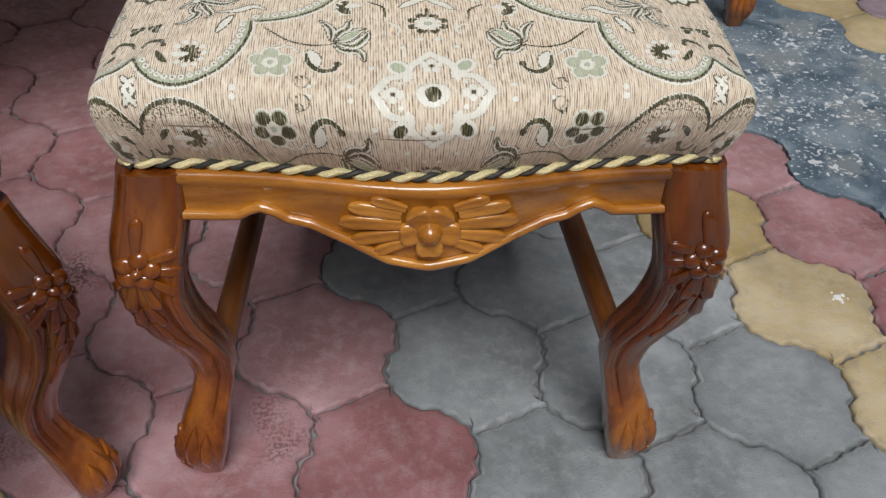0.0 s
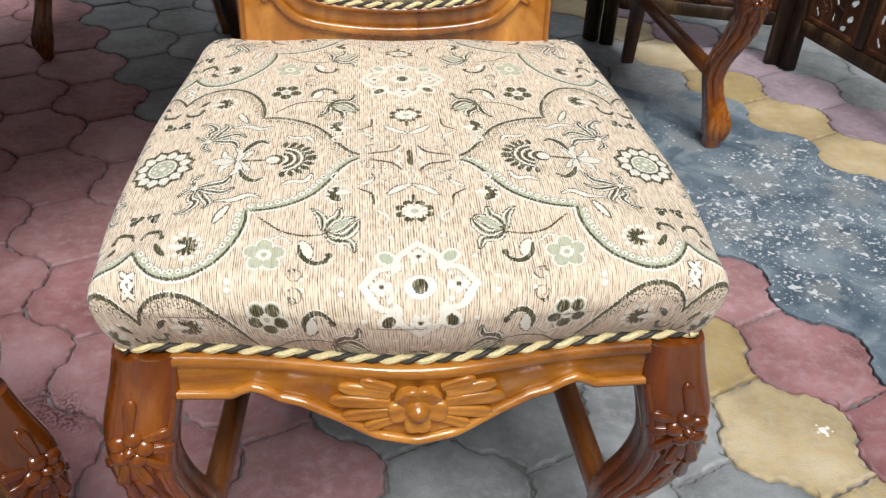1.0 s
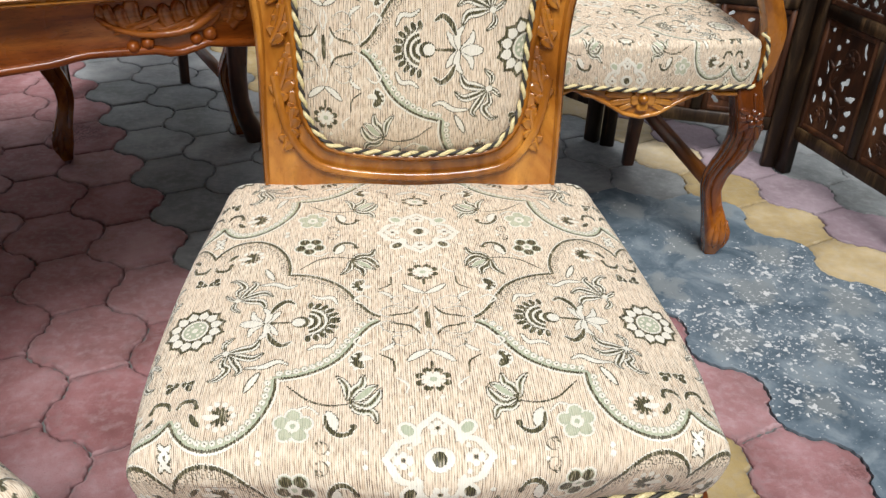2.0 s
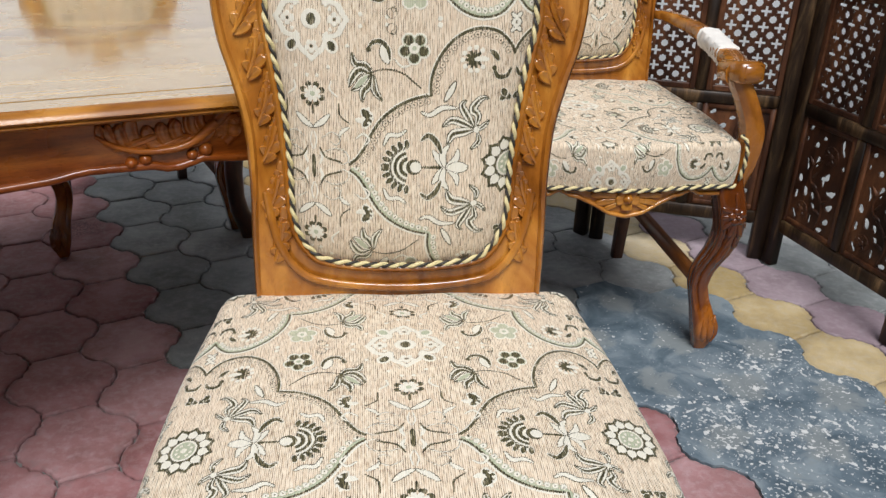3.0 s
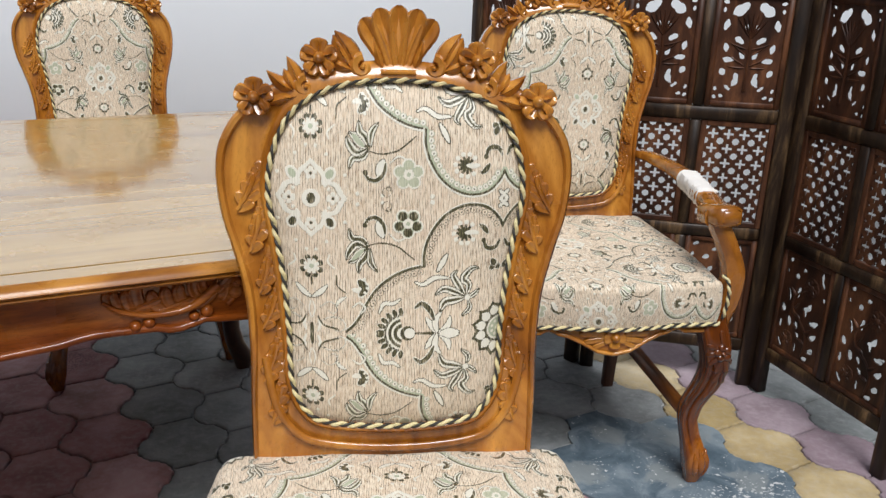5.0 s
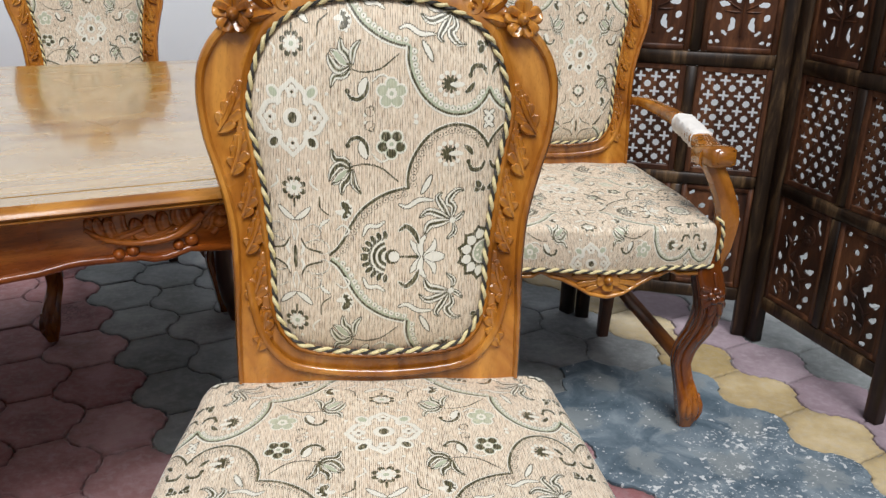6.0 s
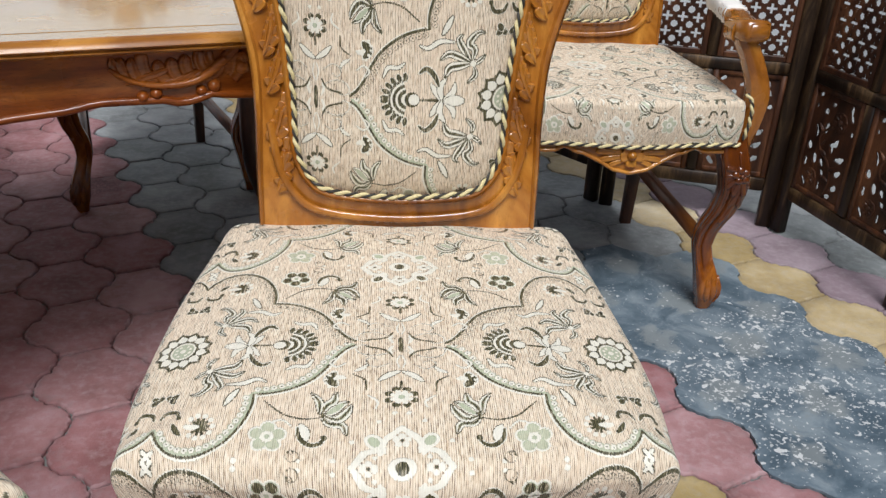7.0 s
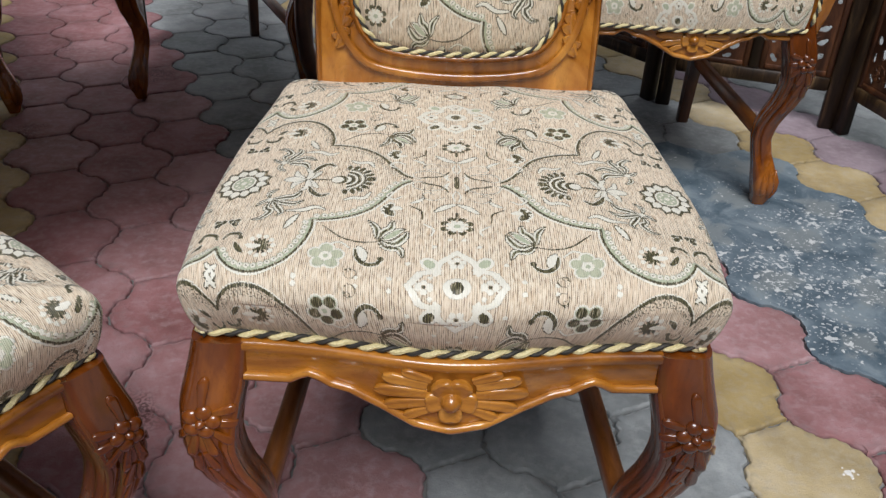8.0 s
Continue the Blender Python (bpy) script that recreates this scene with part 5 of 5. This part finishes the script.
def build_panel(width, columns, rows_z, height):
    screen = new("screen_panel")
    post = 0.042
    for x in (0, width - post):
        part("post", Geo().box((x, -0.016, 0), (x + post, 0.016, height), 0.004), screen_frame_wood, screen)
    for z0, z1 in rows_z["rails"]:
        part("rail", Geo().box((post, -0.012, z0), (width - post, 0.012, z1), 0.004), screen_frame_wood, screen)
    inner = width - 2 * post
    mid = 0.03
    cw = (inner - (columns - 1) * mid) / columns
    for z0, z1, kind in rows_z["fields"]:
        for c in range(columns):
            xa = post + c * (cw + mid)
            if c:
                part("mullion", Geo().box((xa - mid, -0.012, z0), (xa, 0.012, z1), 0.004), screen_frame_wood, screen)
            g = Geo()
            b = 0.016
            # slim frame strip round the field
            for lo, hi in (((xa, -0.008, z0), (xa + b, 0.008, z1)), ((xa + cw - b, -0.008, z0), (xa + cw, 0.008, z1)), ((xa + b, -0.008, z0), (xa + cw - b, 0.008, z0 + b)), ((xa + b, -0.008, z1 - b), (xa + cw - b, 0.008, z1))):
                g.box(lo, hi, 0.002)
            fx, fz, fw, fh = xa + b, z0 + b, cw - 2 * b, z1 - z0 - 2 * b
            if kind == "lattice":
                # crosses in rows, rosettes between them; the pieces at the edge run into the frame
                pitch = fw / round(fw / 0.042)
                rows = round(fh / pitch * 2)
                for j in range(rows + 1):
                    for i in range(-1, round(fw / pitch) + 1):
                        x = fx + pitch * (i + 0.5 + 0.5 * (j % 2))
                        if fx - 0.3 * pitch < x < fx + fw + 0.3 * pitch:
                            diamond_tile(g, x, fz + fh * j / rows, pitch / 2, fh / rows, rosette_hole if j % 2 else cross_hole, -0.003, 0.003)
            else:
                vase = z0 > 0.5
                pierced(g, fx, fz, fw, fh, board_holes(fw, fh, vase), -0.003, 0.003)
                at = lambda x, z, h: (x, -0.003 - h, z)
                if vase:
                    tube(g, np.array([at(fx + fw / 2, z, 0.0) for z in np.linspace(fz + 0.03, fz + fh * 0.62, 6)]), np.linspace(0.005, 0.003, 6), 6)
                    for a in (54, 66, 78, 90, 102, 114, 126):
                        leaf(g, at, fx + fw / 2, fz + fh * 0.62, a, 0.068, 0.006, 0.0035, 0, 0.002)
                    for q in (-1, 1):
                        for z, a, L in ((0.52, 12, 0.05), (0.36, 24, 0.055), (0.34, -4, 0.045), (0.46, 30, 0.042)):
                            leaf(g, at, fx + fw / 2 + q * 0.006, fz + fh * z, 90 - q * (90 - a), L, 0.006, 0.0035, q * 12, 0.002)
                else:
                    tube(g, np.array([at(fx + fw * a, fz + fh * b, 0.0) for a, b in smooth_line([(0.66, 0.04), (0.70, 0.22), (0.58, 0.36), (0.34, 0.46), (0.30, 0.60), (0.50, 0.72)], 16)]), 0.0035, 6)
                    rosette(g, at, fx + fw * 0.64, fz + fh * 0.78, 0.027, 0.006, 8)
                    rosette(g, at, fx + fw * 0.27, fz + fh * 0.15, 0.023, 0.006, 8)
                    for a, b, turn in ((0.62, 0.30, 20), (0.50, 0.42, 150), (0.34, 0.50, 40), (0.32, 0.62, 120), (0.68, 0.18, 150)):
                        leaf(g, at, fx + fw * a, fz + fh * b, turn, 0.03, 0.009, 0.0045, 20, 0.002)
            part("fretwork_board" if kind == "lattice" else "carved_board", g, screen_wood, screen, "pierced lattice of crosses and rosettes" if kind == "lattice" else "pierced floral carving", smooth=kind != "lattice")
    return tagged(screen, "dark brown carved wooden folding screen leaf with pierced fretwork", "folding screen", "leaves of the folding screen")


ROWS_Z = {"rails": ((0.11, 0.15), (0.455, 0.49), (0.79, 0.828), (1.13, 1.168), (1.46, 1.50)), "fields": ((0.15, 0.455, "carved"), (0.49, 0.79, "lattice"), (0.828, 1.13, "carved"), (1.168, 1.46, "lattice"))}
screen = build_panel(0.51, 2, ROWS_Z, 1.52)
ends = [((0.26, 2.22), (0.585, 1.83)), ((0.593, 1.818), (1.085, 1.677)), ((1.090, 1.668), (1.222, 1.168))]
for k, ((ax, ay), (bx, by)) in enumerate(ends):
    m = pose(ax, ay, 0, 0, 0, math.degrees(math.atan2(by - ay, bx - ax)))
    if k == 0:
        screen.matrix_world = m
    else:
        copy_thing(screen, m)


# ---- ground, walls and pavers ----
def sheet(name, x0, y0, x1, y1, z, mat, label, category):
    g = Geo().add([(x0, y0, z), (x1, y0, z), (x1, y1, z), (x0, y1, z)], [(0, 1, 2, 3)])
    return tagged(part(name, g, mat, None, smooth=False), label, category, "", "structure")


ground = sheet("ground", -400, -400, 400, 400, -0.009, mortar, "grey mortar bed between and beyond the pavers", "ground")
tagged(part("wall_north", Geo().box((-4.2, 3.0, -0.009), (2.6, 3.2, 2.3), 0.004), wall_paint, None), "white painted wall closing the yard behind the furniture", "wall", "", "structure")
# three unseen grey walls, added to hold back low light round the furniture
block_grey = plain("grey_light_block", (0.20, 0.20, 0.195), (0.28, 0.275, 0.27), 0.8, 6, 0.2)
tagged(part("unseen_wall_east", Geo().box((2.4, -4, -0.009), (2.6, 2.998, 2.6), 0.004), block_grey, None), "added unseen grey side wall that cuts low light", "wall", "", "structure")
tagged(part("unseen_wall_west", Geo().box((-4.2, -4, -0.009), (-4.0, 2.998, 2.6), 0.004), block_grey, None), "added unseen grey side wall that cuts low light", "wall", "", "structure")
tagged(part("unseen_wall_south", Geo().box((-3.998, -4, -0.009), (2.398, -3.8, 1.0), 0.004), block_grey, None), "added unseen low grey wall behind the viewer", "wall", "", "structure")

LA, LB, LO = np.array([0.201, -0.0301]), np.array([0.1022, 0.169]), np.array([-0.037, 0.265])
C0 = LO - (LA + LB) / 3
CORNERS = [(LA + LB) / 3, (2 * LB - LA) / 3, (LB - 2 * LA) / 3, -(LA + LB) / 3, -(2 * LB - LA) / 3, -(LB - 2 * LA) / 3]


def paver_outline(steps=24):
    """One wavy six-sided paver; opposite sides repeat each other, so that the pavers lock."""
    pts = []
    for k in range(6):
        p, q = CORNERS[k], CORNERS[(k + 1) % 6]
        d = q - p
        nrm = np.array([d[1], -d[0]]) / np.linalg.norm(d)
        # sides 0 and 3 differ by half a turn: the wave is odd about the middle
        amp = {0: 0.0085, 1: 0.0006, 2: -0.0085}[k % 3]
        for s in np.arange(0, 1, 1 / steps):
            wave = amp * (math.sin(2 * math.pi * s) + 0.20 * math.sin(6 * math.pi * s) + 0.20 * math.sin(10 * math.pi * s))
            pts.append(p + d * s + nrm * wave)
    return np.array(pts)


def paver_geo(shift=(0, 0), z=0.0, seed=3, steps=24):
    o = paver_outline(steps)
    n = len(o)
    tan = np.roll(o, -1, 0) - np.roll(o, 1, 0)
    tan /= np.linalg.norm(tan, axis=1)[:, None]
    nrm = np.stack([-tan[:, 1], tan[:, 0]], 1)
    wide = sum(np.roll(nrm, k, 0) for k in range(-2, 3))
    nrm = wide / np.linalg.norm(wide, axis=1)[:, None]
    ring = lambda inset, h: np.c_[o + nrm * inset + shift, np.full(n, z + h)]
    wob = np.random.RandomState(seed).uniform(-0.0022, 0.0040, n)[:, None]
    o = o + nrm * (wob + np.roll(wob, 1, 0)) / 2
    g = Geo()
    g.grid(np.array([ring(0.0014, -0.02), ring(0.0014, -0.0045), ring(0.0028, -0.0012), ring(0.0058, 0.0), np.c_[o * 0.86 + shift, np.full(n, z)]]), cu=True)
    top = np.c_[o * 0.86 + shift, np.full(n, z)]
    g.add(np.r_[top, [(*shift, z)]], [(k, (k + 1) % n, n) for k in range(n)])
    return g


def paver_kind(i, j):
    s = i + j
    return {-3: 2, -2: 0, -1: 0, 0: 0, 4: 2, 5: 0, 9: 2, 10: 3, -4: 0}.get(s, 1)


pavement = tagged(new("pavement"), "interlocking wavy concrete pavers in red, grey and yellow diagonal bands", "pavement", "", "structure")
mats = (paver_red, paver_grey, paver_yellow, paver_pink)


def soiled(me, steps=24):
    """Marks each paver's rim, where dirt gathers."""
    n = 6 * steps
    one = [1.0] * (4 * n) + [0.88] * (2 * n) + [0.0]
    a = me.attributes.new("rim", "FLOAT", "POINT")
    a.data.foreach_set("value", one * (len(me.vertices) // len(one)))
    return me


shared = [[soiled(paver_geo(seed=s).mesh("paver", m)) for s in range(4)] for m in mats]
rest = [Geo() for _ in mats]
rnd = random.Random(11)
made = 0
for j in range(-26, 24):
    for i in range(-34, 34):
        c = C0 + LA * i + LB * j
        if not (-3.95 < c[0] < 2.36 and -3.75 < c[1] < 2.96):
            continue
        kind = paver_kind(i, j)
        tip = rnd.uniform(-0.0015, 0.0012)
        if -1.35 < c[0] < 1.4 and -0.12 < c[1] < 2.35 and made < 300:
            ob = new("paver", shared[kind][rnd.randrange(4)])
            ob.parent = pavement
            ob.location = (c[0], c[1], tip)
            ob.rotation_euler = (rnd.uniform(-0.006, 0.006), rnd.uniform(-0.006, 0.006), 0)
            made += 1
        else:
            g = paver_geo(c, tip, 3, 6)
            rest[kind].add(np.concatenate(g.v), g.f)
for g, m, word in zip(rest, mats, ("red", "grey", "yellow", "faded pink")):
    tagged(part("outer_pavers", soiled(g.mesh("outer_pavers", m), 6), m, pavement, "more " + word + " pavers further out"), kind="stuff")


def cement_patch():
    """A thin skin of spilt cement that fills the joints of the grey band and ends at its coloured neighbours."""
    g = Geo()
    o = paver_outline()
    for j in range(-7, 22):
        for i in range(-26, 24):
            c = C0 + LA * i + LB * j
            if not (6 <= i + j <= 8 and 0.42 < c[0] < 1.3 and 0.25 < c[1] < 1.42):
                continue
            rows = [np.c_[c + o * k, np.full(len(o), z)] for k, z in ((1.0, -0.004), (1.0, 0.0022), (0.97, 0.0026), (0.6, 0.0026), (0.3, 0.0026), (0.02, 0.0026))]
            g.grid(np.array(rows), cu=True, caps=True)
    # the fields run into one skin where their edges meet
    v = np.concatenate(g.v)
    ring = np.repeat([1.0, 1.0, 0.97, 0.6, 0.3, 0.0], len(o))
    _, first, back = np.unique(np.round(v / 0.0008).astype(int), axis=0, return_index=True, return_inverse=True)
    back = back.ravel()
    joined = Geo().add(v[first], [tuple(dict.fromkeys(int(back[k]) for k in f)) for f in g.f])
    joined.f = [f for f in joined.f if len(f) > 2]
    joined.mi = [0] * len(joined.f)
    me = joined.mesh("cement_patch", cement)
    a = me.attributes.new("rim", "FLOAT", "POINT")
    a.data.foreach_set("value", ring[first % len(ring)])
    return me


tagged(part("cement_patch", cement_patch(), cement, None), "blue-grey skin of spilt cement with white specks on the pavers", "cement patch", "", "stuff")


def plaster_splash():
    """A dried white drop with small spatters round it."""
    g = Geo()
    rng = np.random.RandomState(9)
    for x, y, r in ((0, 0, 0.010), (0.013, 0.006, 0.004), (-0.012, -0.006, 0.003), (0.004, -0.016, 0.0035), (-0.008, 0.014, 0.0025), (0.02, -0.004, 0.002)):
        q = np.linspace(0, 2 * np.pi, 14, endpoint=False)
        k = 1 + rng.uniform(-0.3, 0.35, 14)
        rows = [np.c_[x + r * k * f * np.cos(q), y + r * k * f * np.sin(q), np.full(14, h)] for f, h in ((1, -0.001), (0.95, 0.0006), (0.6, 0.0014), (0.1, 0.0016))]
        g.grid(np.array(rows), cu=True, caps=True)
    return g


splash = tagged(part("plaster_splash", plaster_splash(), foam_white, None), "dried white drop of plaster spattered on a yellow paver", "plaster splash", "", "stuff")
splash.matrix_world = pose(0.622, 0.303, 0.0008) @ Matrix.Diagonal((0.7, 0.7, 0.5, 1))
